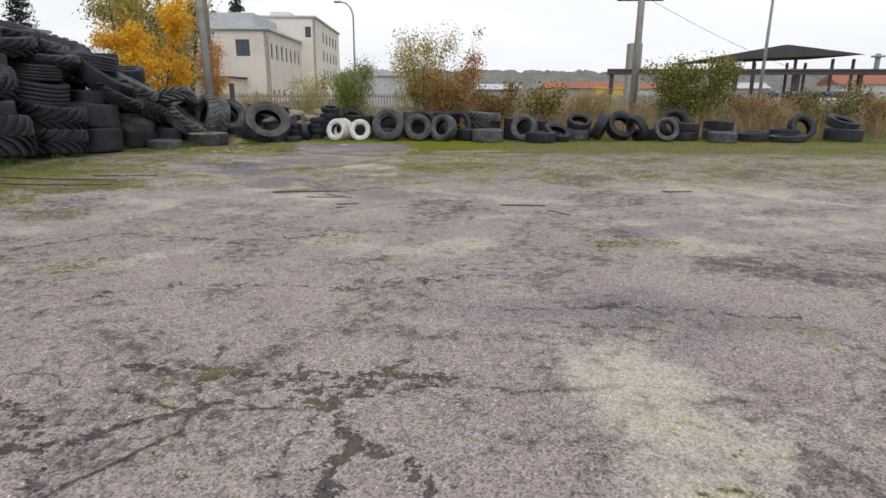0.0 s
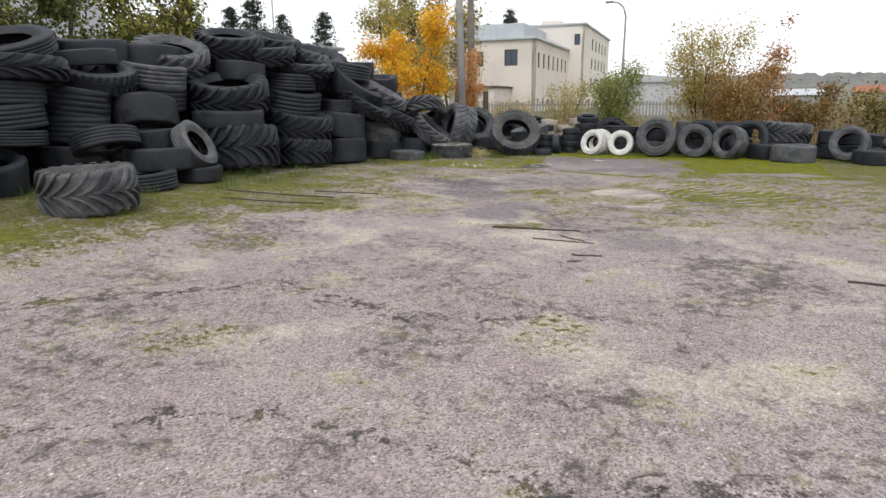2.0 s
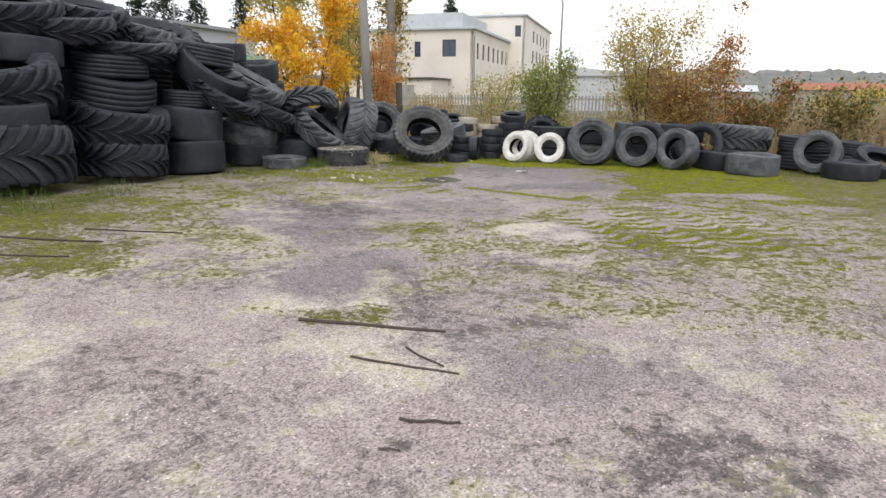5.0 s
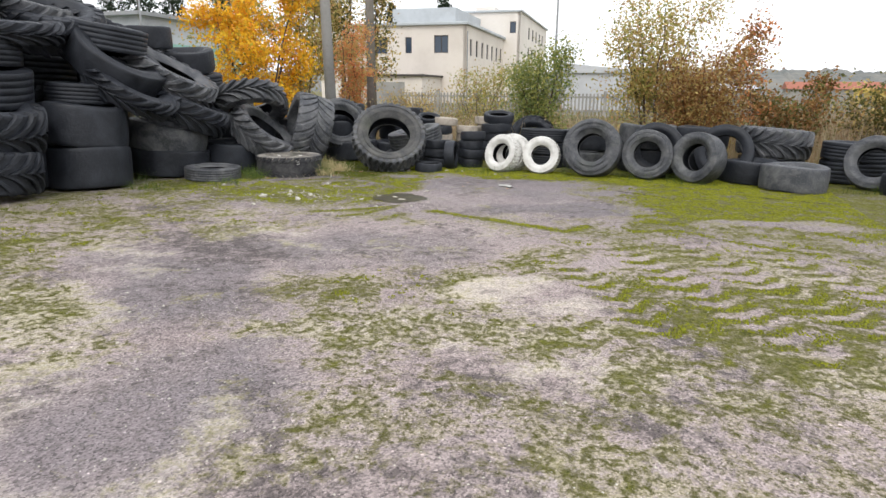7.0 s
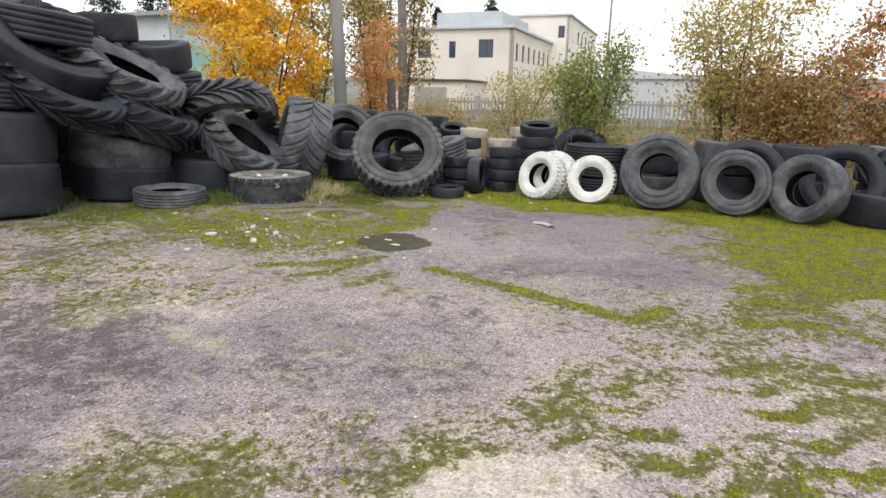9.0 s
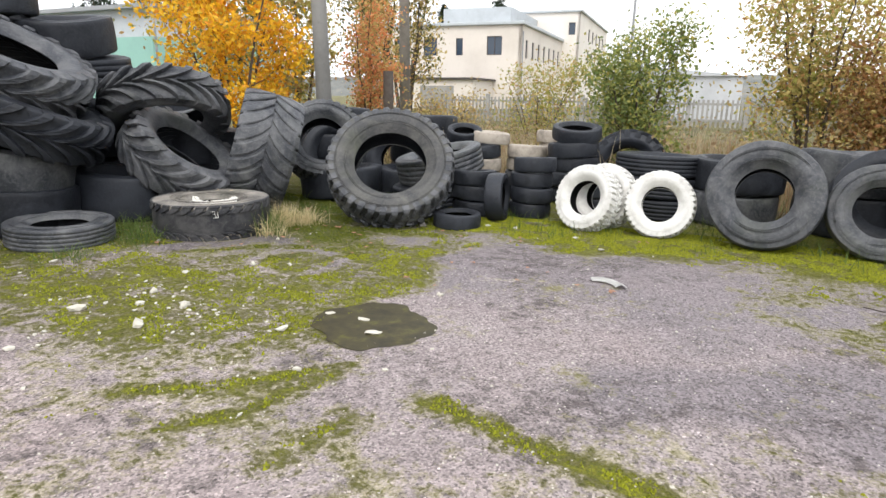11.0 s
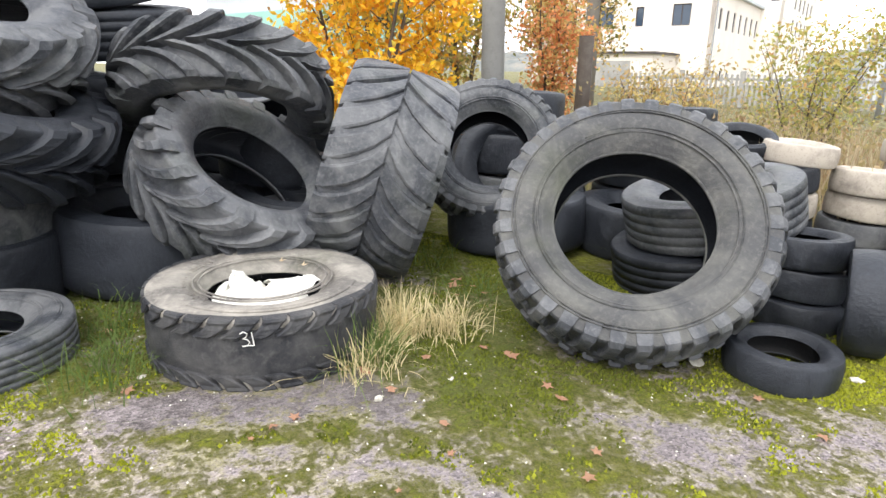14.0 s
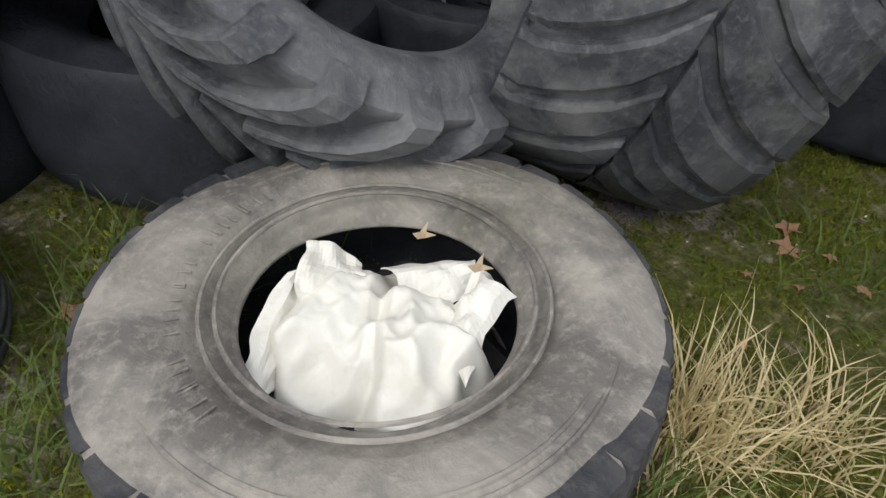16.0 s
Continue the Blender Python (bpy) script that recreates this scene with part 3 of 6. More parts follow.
# ---- tyres ----
def carcass_meshes(D, W, kind, rim, rng):
    """Outer skin, liner and one bead of a tyre about its own z axis."""
    R, w = D / 2, W / 2
    r0 = R * rim
    h = R - r0
    side = [(r0 + 0.03 * h, 0.60), (r0 + 0.09 * h, 0.70), (r0 + 0.16 * h, 0.76), (r0 + 0.20 * h, 0.83), (r0 + 0.27 * h, 0.86), (r0 + 0.31 * h, 0.93), (r0 + 0.50 * h, 1.0),
            (r0 + 0.66 * h, 1.0), (r0 + 0.70 * h, 0.97), (r0 + 0.86 * h, 0.955), (R - 0.05 * h, 0.93), (R - 0.012 * h, 0.87)]
    if kind == "rib":
        g = 0.026 * h
        crown = [(R, 0.74), (R, 0.60), (R - g, 0.58), (R - g, 0.53), (R, 0.51), (R, 0.24), (R - g, 0.22), (R - g, 0.16), (R, 0.14)]
    elif kind == "smooth":
        crown = [(R + 0.002, 0.74), (R + 0.006, 0.40), (R + 0.007, 0.05)]
    else:
        crown = [(R - 0.012, 0.7), (R - 0.004, 0.45), (R, 0.2)]
    half = side + crown
    outer = half + [(r, -z) for r, z in reversed(half)]
    liner = [(r0 + 0.02 * h, 0.52), (r0 + 0.2 * h, 0.70), (r0 + 0.5 * h, 0.88), (R - 0.2 * h, 0.80), (R - 0.13 * h, 0.55), (R - 0.12 * h, 0.0)]
    liner = liner + [(r, -z) for r, z in reversed(liner[:-1])]
    bead = [(r0 + 0.03 * h, 0.60), (r0, 0.585), (r0 - 0.01 * h, 0.55), (r0 + 0.02 * h, 0.52)]
    n = 56 if D > 0.8 else 40
    ph, sag, wave = rng.uniform(0, 6.3), rng.uniform(0.004, 0.02), rng.uniform(0.01, 0.05) * (2.0 if kind == "smooth" and D > 0.8 else 1.0)

    def spin(profile, name, material, flip=False):
        verts, faces = [], []
        m = len(profile)
        for k in range(n):
            a = 2 * math.pi * k / n
            s = 1 + sag * math.sin(2 * a + ph) + 0.006 * math.sin(5 * a + 2.3 * ph)
            dz = wave * w * math.sin(2 * a + 2 * ph)
            verts += [(r * s * math.cos(a), r * s * math.sin(a), z * w + dz) for r, z in profile]
        for k in range(n):
            for i in range(m - 1):
                q = (k * m + i, ((k + 1) % n) * m + i, ((k + 1) % n) * m + i + 1, k * m + i + 1)
                faces.append(q[::-1] if flip else q)
        return data_mesh(name, verts, faces, material, True)
    return spin, outer, liner, bead, half


def lug_mesh(D, W, n, sign, h, near, sweep, material, cover=0.52, edge_at=0.985):
    """One rubber bar that runs from the crown out over the shoulder."""
    R, w = D / 2, W / 2
    step = 2 * math.pi / n
    width = step * cover
    out = -0.034 * D if edge_at > 0.95 else -0.010 * D
    rows = ((0.0, 0.0, 0.0, 0.9), (0.22, 0.40, -0.001 * D, 0.95), (0.45, 0.66, -0.003 * D, 1.0), (0.68, 0.84, -0.008 * D, 1.05), (0.86, 0.95, -0.016 * D if edge_at > 0.95 else -0.005 * D, 1.12), (1.0, 1.0, out, 1.15))
    verts, faces = [], []
    for u, s, dr, wd in rows:
        a = s * sweep * step
        zz = sign * (near + (edge_at - near) * u) * w
        for rr, aa in ((R + dr - 0.03 * D, -0.60), (R + dr + 0.72 * h, -0.50), (R + dr + h, -0.38), (R + dr + h, 0.38), (R + dr + 0.72 * h, 0.50), (R + dr - 0.03 * D, 0.60)):
            ang = a + aa * width * wd
            verts.append((rr * math.cos(ang), rr * math.sin(ang), zz))
    for i in range(len(rows) - 1):
        o = 6 * i
        for k in range(5):
            q = (o + k, o + k + 1, o + k + 7, o + k + 6)
            faces.append(q if sign > 0 else q[::-1])
    e = 6 * (len(rows) - 1)
    ends = [tuple(range(5, -1, -1)), tuple(range(e, e + 6))]
    faces += ends if sign > 0 else [f[::-1] for f in ends]
    return data_mesh("lug", verts, faces, material)


TYRE_WORDS = {
    "lug": ("tractor_tyre", "chevron-lugged black tractor tyre"),
    "block": ("truck_tyre", "block-treaded black truck tyre"),
    "notch": ("truck_tyre", "dusty grey truck tyre"),
    "rib": ("truck_tyre", "black truck tyre with ribbed tread"),
    "smooth": ("truck_tyre", "worn smooth black truck tyre"),
    "car": ("car_tyre", "small black car tyre"),
}
tyre_rng = random.Random(7)


def put(kind, x, y, z, D, W, head, elev, state="", skin=None, rim=None, on_ground=False, group="tyre pile", low_lugs=False, rings=False):
    """A tyre at x, y, z; its axis points along head (degrees from +x) and elev (90: lying flat)."""
    rng = tyre_rng
    name, words = TYRE_WORDS[kind]
    if group in ("row of tyres", "stacks of car tyres"):
        # the row and the stacks are laid out on a wider plan and drawn in together
        x, y, z, D, W = -1.0 + 0.973 * (x + 1.0), y - 0.32, 0.92 * z, 0.915 * D, 0.92 * W
    if group == "row of tyres" and elev > 60:
        skin = None
    small = D < 0.78
    if small and kind in ("smooth", "rib"):
        name, words = TYRE_WORDS["car"]
    elev = elev if elev != 90 else 90 + rng.uniform(-5, 5)
    if kind == "car":
        x, y, elev = x + rng.uniform(-0.03, 0.03), y + rng.uniform(-0.03, 0.03), elev + rng.uniform(-3, 1)
    e, hd = radians(elev), radians(head)
    R, w = D / 2, W / 2
    if on_ground:
        se = abs(math.sin(e))
        z = ground_z(x, y) - 0.012 + max(R * abs(math.cos(e)) + 0.3 * w * se, 0.95 * R * abs(math.cos(e)) + 0.86 * w * se, 0.75 * R * abs(math.cos(e)) + w * se)
    axis = Vector((math.cos(e) * math.cos(hd), math.cos(e) * math.sin(hd), math.sin(e)))
    m = Matrix.Translation((x, y, z)) @ axis.to_track_quat("Z", "Y").to_matrix().to_4x4() @ Matrix.Rotation(rng.uniform(0, 6.28), 4, "Z")
    how = "lying flat" if abs(elev) > 72 else ("standing upright" if abs(elev) < 20 else "leaning")
    if skin in (WHITE_TYRE, CREAM_TYRE):
        words = "white-painted truck tyre" if skin == WHITE_TYRE else "faded cream-painted car tyre"
    ob = thing(name, m, f"{words} {state or how + ' among other tyres'}", "tyre", group)
    material = skin or (RUBBER_GREY if rng.random() < 0.12 else RUBBER)
    rim = rim or (0.60 if kind == "lug" else 0.62 if name == "car_tyre" else 0.56)
    shape = {"car": "smooth", "notch": "plain"}.get(kind, kind)
    spin, outer, liner, bead, half = carcass_meshes(D, W, shape, rim, rng)
    tread_skin = {RUBBER_PALE: RUBBER_TREAD, RUBBER_DUSTY: RUBBER_GREY}.get(material, material)
    edge = 12 if skin == RUBBER_PALE else 10
    part("sidewall", spin(outer[:edge + 1], "sidewall", material), None, ob)
    part("tread", spin(outer[edge:len(outer) - edge], "tread", tread_skin), None, ob)
    part("sidewall", spin(outer[len(outer) - edge - 1:], "sidewall", material), None, ob)
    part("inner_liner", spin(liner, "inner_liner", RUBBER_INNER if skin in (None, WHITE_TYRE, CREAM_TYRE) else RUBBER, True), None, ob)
    for s in (1, -1):
        part("bead", spin([(r, z_ * s) for r, z_ in bead], "bead", material, s < 0), None, ob)
    if rings:
        r0, h0 = R * rim, R * (1 - rim)
        for fr, zw in ((0.30, 0.91), (0.36, 0.945), (0.69, 0.995), (0.74, 0.985)):
            bm = bmesh.new()
            add_tube(bm, [((r0 + fr * h0) * math.cos(2 * math.pi * k / 64), (r0 + fr * h0) * math.sin(2 * math.pi * k / 64), zw * w) for k in range(65)], [0.0055] * 65, 5)
            part("sidewall_ring", bm, material, ob, smooth=True)
    if kind in ("lug", "block", "notch"):
        n = {"lug": 19, "block": 34, "notch": 30}[kind]
        h = {"lug": 0.048, "block": 0.024, "notch": 0.020}[kind] * D
        near = {"lug": 0.02, "block": 0.30, "notch": 0.52}[kind]
        sweep = {"lug": 1.55, "block": 0.35, "notch": 0.7}[kind]
        cover = {"lug": 0.36, "block": 0.50, "notch": 0.74}[kind]
        if low_lugs:
            n, h, sweep, cover = 24, 0.020 * D, 1.25, 0.74
        for s in (1, -1):
            me = lug_mesh(D * (1.0 if kind != "notch" else 0.985), W * (1.03 if kind == "lug" else 1.0), n, s, h, near, sweep, tread_skin, cover, 0.95 if kind == "notch" else 0.985)
            for k in range(n):
                lug = part("lug" if kind == "lug" else "tread_block", me, None, ob)
                lug.rotation_euler = (0, 0, 2 * math.pi * (k + (0.5 if s < 0 else 0)) / n)
        if kind == "block":
            bm = bmesh.new()
            for row in (-1, 1):
                for k in range(34):
                    a = 2 * math.pi * (k + 0.25 * row) / 34
                    mm = Matrix.Rotation(a, 4, "Z") @ Matrix.LocRotScale((R, 0, row * 0.13 * w), Euler((0.35 * row, 0, 0)), (0.035, R * 0.12, w * 0.22))
                    bmesh.ops.create_cube(bm, size=1.0, matrix=mm)
            part("centre_tread", bm, tread_skin, ob)
    return ob


# left pile, first columns
put("smooth", -9.67, 6.22, 0.48, 1.39, 0.36, -90, 90)
put("smooth", -9.68, 6.29, 0.85, 1.31, 0.39, -90, 90)
put("lug", -9.69, 6.44, 1.29, 1.44, 0.48, -120, 80)
put("smooth", -9.96, 6.34, 1.90, 0.96, 0.56, -75, 55)
# second column
put("smooth", -9.83, 7.34, 0.56, 0.94, 0.53, -20, 70)
put("rib", -10.17, 7.76, 1.05, 1.24, 0.24, -90, 90)
put("rib", -10.21, 7.82, 1.35, 1.22, 0.37, -90, 90)
put("rib", -10.31, 7.85, 1.71, 1.33, 0.35, -90, 90)
put("lug", -10.36, 8.03, 2.06, 1.67, 0.36, -90, 90)
put("rib", -10.36, 8.17, 2.40, 1.36, 0.28, -62, 68)
# third column
put("smooth", -10.19, 8.89, 0.74, 1.12, 0.34, -90, 90)
put("rib", -10.27, 9.01, 1.11, 1.08, 0.43, -90, 90)
put("rib", -10.38, 9.14, 1.56, 1.11, 0.50, 30, 82)
put("block", -10.44, 9.62, 2.01, 1.27, 0.36, -20, 70)
put("smooth", -10.78, 9.65, 2.31, 1.13, 0.28, -90, 90)
# fourth column
put("rib", -8.56, 8.93, 0.35, 0.87, 0.28, -90, 90)
put("smooth", -8.72, 10.09, 0.33, 0.81, 0.26, -90, 90)
put("smooth", -8.94, 9.51, 0.64, 1.07, 0.37, -90, 90)
put("rib", -9.33, 8.85, 0.94, 1.01, 0.29, 170, 72)
put("smooth", -9.31, 9.73, 0.93, 0.77, 0.34, -90, 90)
put("smooth", -9.97, 10.15, 1.33, 1.14, 0.53, 150, 76)
put("rib", -10.32, 10.75, 1.67, 1.05, 0.46, 0, 80)
put("rib", -10.49, 10.85, 2.07, 1.21, 0.41, 0, 80)
put("lug", -10.84, 11.64, 2.45, 1.38, 0.48, -30, 66)
put("rib", -8.75, 10.10, 0.81, 0.88, 0.26, 20, 30)
# lone lugged tyre before the pile
put("lug", -7.70, 7.36, 0.47, 1.06, 0.54, -90, 90, "lying flat before the pile", RUBBER_DUSTY, on_ground=True)
# fifth column
put("lug", -9.38, 11.81, 0.63, 1.45, 0.81, 150, 84)
put("smooth", -9.50, 11.72, 1.21, 1.36, 0.35, -90, 90)
put("lug", -9.77, 12.04, 1.70, 1.50, 0.62, -50, 74)
put("smooth", -10.07, 12.76, 2.15, 1.03, 0.42, -90, 90)
put("smooth", -10.76, 14.32, 1.38, 1.63, 0.93, -90, 90)
# sixth column
put("lug", -9.26, 13.63, 0.43, 1.26, 0.54, -90, 90)
put("lug", -9.42, 13.77, 1.02, 1.44, 0.60, 0, 78)
put("rib", -9.83, 14.12, 1.55, 1.31, 0.51, 0, 80)
put("rib", -9.90, 14.15, 2.00, 1.21, 0.38, 0, 84)
put("lug", -10.03, 14.61, 2.33, 1.63, 0.31, -20, 80)
put("lug", -10.34, 13.65, 2.59, 1.54, 0.41, -45, 80)
put("lug", -10.28, 15.64, 2.48, 1.53, 0.58, -20, 68)
# seventh column
put("smooth", -9.20, 15.15, 0.30, 1.20, 0.62, -90, 90, on_ground=True)
put("smooth", -9.22, 15.18, 0.94, 1.20, 0.62, -90, 90)
put("rib", -9.35, 15.30, 1.42, 0.95, 0.30, 20, 86)
put("smooth", -10.10, 17.48, 2.39, 0.80, 0.40, -90, 90)
put("smooth", -9.9, 14.4, 0.5, 1.2, 0.9, 0, 88)
# right end of the pile, tyres sliding down against each other
put("lug", -9.0, 15.95, 1.50, 1.36, 0.32, 12, 56)
put("smooth", -9.25, 15.95, 1.88, 1.40, 0.46, 10, 52)
put("rib", -9.6, 16.1, 2.30, 1.25, 0.40, 20, 78)
put("smooth", -9.15, 16.75, 0.24, 1.30, 0.46, 20, 84, on_ground=True)
put("smooth", -9.15, 16.75, 0.68, 1.28, 0.48, 25, 78)
put("lug", -8.95, 16.95, 1.14, 1.42, 0.44, 35, 66)
put("lug", -9.2, 16.95, 1.66, 1.50, 0.50, 20, 60)
put("rib", -9.8, 18.2, 1.62, 1.1, 0.34, -60, 82)
put("smooth", -9.8, 18.05, 2.02, 1.05, 0.42, -60, 80)
put("smooth", -9.9, 17.9, 0.30, 1.25, 0.60, 0, 88, on_ground=True)
put("smooth", -9.9, 17.9, 0.95, 1.25, 0.70, 0, 88)
put("smooth", -8.75, 17.85, 0.26, 1.20, 0.50, 30, 86, on_ground=True)
put("smooth", -9.0, 18.6, 0.26, 1.10, 0.45, 30, 86, on_ground=True)
# back layer of the pile
back = random.Random(19)
for k in range(11):
    y0, base_z = 5.4 + 1.18 * k, None
    for q in range(5 if k < 10 else 4):
        put(back.choice(("smooth", "smooth", "rib", "lug")), -11.05 + back.uniform(-0.15, 0.15) - 0.05 * q, y0 + back.uniform(-0.08, 0.08), ground_z(-11, y0) + 0.26 + 0.5 * q, back.uniform(1.15, 1.35), 0.5, back.uniform(0, 360), 86)
for k, (y0, zz) in enumerate(((13.0, 2.78), (14.3, 2.85), (15.4, 2.62), (16.6, 2.45))):
    put("lug", -10.55, y0, zz, 1.35, 0.46, -40 + 30 * k, 74)
# the group that the walk ends at
put("lug", -8.26, 18.22, 0.66, 1.27, 0.46, 15, 50, "leaning on the pile, hole upward", RUBBER_GREY)
put("lug", -8.62, 18.36, 1.20, 1.32, 0.42, 138, 62, "lying tilted on top of the pile", RUBBER_GREY)
put("lug", -7.74, 18.95, 0.70, 1.36, 0.68, 43, -17, "standing with its broad tread outward", RUBBER_GREY, on_ground=True, low_lugs=True)
put("block", -7.55, 19.95, 0.76, 1.08, 0.42, -55, 28, "leaning back on another tyre", RUBBER_GREY, rings=True)
put("smooth", -7.40, 20.15, 0.2, 1.12, 0.40, 0, 90, on_ground=True)
put("block", -5.97, 19.02, 0.66, 1.36, 0.42, -62, 39, "leaning back towards the car tyres", RUBBER_DUSTY, 0.58, on_ground=True, rings=True)
put("rib", -5.95, 20.15, 0.16, 1.1, 0.30, 222, 80, on_ground=True)
put("rib", -5.92, 20.18, 0.56, 1.12, 0.32, 222, 77, skin=RUBBER_GREY)
FLAT_TYRE = put("notch", -7.365, 17.73, 0.18, 1.14, 0.36, 0, 89.5, "lying flat, filled with tarpaulin", RUBBER_PALE, 0.50, True)
put("rib", -8.14, 16.62, 0.11, 0.90, 0.21, 0, 88, "lying flat on the moss", RUBBER_GREY, 0.52, True, rings=True)
put("smooth", -8.5, 18.8, 0.2, 0.95, 0.5, 0, 88, on_ground=True)
for k in range(3):
    put("smooth", -8.35, 21.35, 0.2 + 0.4 * k, 1.15, 0.4, 40 * k, 88)
    put("smooth", -6.95, 21.75, 0.2 + 0.36 * k, 1.05, 0.36, 40 * k, 88)
put("smooth", -8.75, 19.2, 0.25, 1.0, 0.5, 0, 86, on_ground=True)
put("smooth", -8.9, 19.1, 0.74, 1.15, 0.46, 30, 84)
for k in range(3):
    put("smooth", -10.0, 19.3, 0.25 + 0.46 * k, 1.2, 0.46, 40 * k, 87)
put("smooth", -8.05, 20.95, 0.5, 1.0, 0.36, -60, 12, on_ground=True)
put("lug", -8.9, 19.9, 0.5, 1.1, 0.42, -60, 80, on_ground=True)
put("smooth", -6.95, 21.0, 0.5, 0.95, 0.34, -70, 14, on_ground=True)
put("smooth", -6.6, 20.75, 0.2, 1.0, 0.4, 0, 88, on_ground=True)
# stacks of car tyres
car = dict(group="stacks of car tyres")
for k in range(4):
    put("car", -4.80 + 0.01 * k, 20.45, 0.10 + 0.19 * k, 0.54, 0.19, 40 * k, 88, "in a neat low stack", **car)
put("car", -5.03, 20.05, 0.31, 0.60, 0.22, 8, 4, "standing upright beside a stack", on_ground=True, **car)
for k in range(3):
    put("car", -5.45, 20.25, 0.10 + 0.19 * k, 0.62, 0.19, 50 * k, 88, "in a neat low stack", **car)
put("car", -5.33, 19.48, 0.10, 0.56, 0.18, 0, 88, "lying flat on the moss", on_ground=True, **car)
for k in range(4):
    put("car", -4.6, 21.7, 0.12 + 0.22 * k, 0.74, 0.22, 60 * k, 88, "in a tall stack", **car)
put("car", -4.58, 21.7, 1.02, 0.70, 0.20, -70, 82, "tilted on top of a tall stack", **car)
for k in range(3):
    put("car", -4.12, 21.15, 0.10 + 0.2 * k, 0.52, 0.20, 30 * k, 88, "in a neat low stack", **car)
for k in range(4):
    put("car", -5.85, 21.5, 0.10 + 0.2 * k, 0.58, 0.20, 70 * k, 88, "in a stack", CREAM_TYRE if k == 2 else None, **car)
put("car", -5.75, 21.65, 0.90, 0.56, 0.17, 10, 86, "in a low stack", CREAM_TYRE, **car)
put("car", -6.25, 21.6, 0.10, 0.58, 0.2, 0, 88, "in a stack", **car)
for k in range(3):
    put("car", -6.25, 21.6, 0.30 + 0.2 * k, 0.58, 0.20, 70 * k, 88, "in a stack", **car)
put("car", -6.2, 21.6, 0.93, 0.54, 0.20, -60, 70, "tilted on top of a stack", **car)
for k in range(4):
    put("car", -5.3, 21.8, 0.10 + 0.2 * k, 0.60, 0.20, 25 * k, 88, "in a low stack", CREAM_TYRE if k > 1 else None, **car)
for k in range(5):
    put("car", -5.0, 22.4, 0.10 + 0.2 * k, 0.62, 0.20, 25 * k, 88, "in a low stack", CREAM_TYRE if k > 2 else None, **car)
# the row along the yard's far edge
row = dict(group="row of tyres")
put("block", -3.98, 20.02, 0.37, 0.76, 0.26, -112, 17, "leaning on other tyres", WHITE_TYRE, 0.54, True, **row)
put("block", -3.84, 20.25, 0.40, 0.76, 0.26, -108, 17, "leaning behind another tyre", WHITE_TYRE, 0.54, True, **row)
put("block", -3.22, 20.05, 0.37, 0.74, 0.24, -88, 16, "leaning on other tyres", WHITE_TYRE, 0.54, True, **row)
for k in range(3):
    put("rib", -3.4, 21.25, 0.14 + 0.27 * k, 1.08, 0.27, 30 * k, 88, "lying flat in a stack", **row)
put("lug", -3.95, 22.5, 0.45, 1.1, 0.45, -85, 8, **row)
put("smooth", -2.55, 21.3, 0.2, 1.1, 0.4, 0, 88, **row)
put("smooth", -2.5, 21.3, 0.6, 1.1, 0.4, 0, 88, **row)
put("smooth", -2.25, 19.98, 0.55, 1.12, 0.42, -94, 15, "leaning upright, hole facing the yard", RUBBER_GREY, 0.5, True, rings=True, **row)
put("smooth", -1.27, 20.0, 0.45, 0.94, 0.34, -94, 14, "leaning upright, hole facing the yard", RUBBER_GREY, 0.54, True, rings=True, **row)
put("smooth", -1.15, 20.45, 0.55, 1.06, 0.34, -90, 16, on_ground=True, **row)
put("smooth", -0.42, 19.85, 0.44, 0.92, 0.42, -122, 12, "leaning upright and turned sideways", RUBBER_GREY, 0.54, True, **row)
put("rib", 0.02, 20.5, 0.52, 1.06, 0.24, -100, 14, "standing behind others, thin rim", None, 0.62, True, **row)
put("smooth", 0.45, 20.2, 0.2, 1.0, 0.42, 0, 89, on_ground=True, **row)
put("smooth", 1.02, 19.55, 0.22, 1.06, 0.44, 0, 89, on_ground=True, skin=RUBBER_GREY, **row)
put("smooth", 0.9, 21.3, 0.2, 1.2, 0.4, 0, 89, on_ground=True, **row)
put("lug", 0.9, 21.2, 0.68, 1.25, 0.52, 0, 86, **row)
put("smooth", -0.4, 21.1, 0.3, 1.1, 0.5, 0, 88, on_ground=True, **row)
for k in range(2):
    put("smooth", -1.35, 21.2, 0.24 + 0.48 * k, 1.15, 0.48, 60 * k, 88, **row)
put("smooth", -0.35, 21.1, 0.74, 1.0, 0.4, 20, 86, **row)
put("rib", 2.15, 20.9, 0.2, 1.1, 0.4, 0, 88, on_ground=True, **row)
put("rib", 2.15, 20.9, 0.58, 1.1, 0.34, 0, 88, **row)
put("smooth", 2.25, 20.05, 0.44, 0.92, 0.34, -112, 18, "leaning upright, hole facing the yard", RUBBER_GREY, 0.56, True, **row)
put("smooth", 2.75, 19.6, 0.18, 1.05, 0.36, 0, 90, on_ground=True, **row)
put("rib", 3.1, 21.0, 0.5, 0.8, 0.28, 0, 86, **row)
put("smooth", 3.1, 21.0, 0.18, 1.0, 0.36, 0, 88, on_ground=True, **row)
put("smooth", 3.35, 20.1, 0.4, 1.0, 0.26, -60, 62, on_ground=True, skin=RUBBER_GREY, **row)
put("smooth", 4.15, 20.7, 0.24, 0.9, 0.45, 0, 88, on_ground=True, **row)
put("smooth", 4.15, 20.6, 0.62, 0.84, 0.32, -85, 60, **row)
put("rib", 4.85, 20.5, 0.5, 0.95, 0.36, 160, 22, on_ground=True, **row)
put("smooth", 5.55, 20.6, 0.5, 1.06, 0.36, -75, 34, on_ground=True, **row)
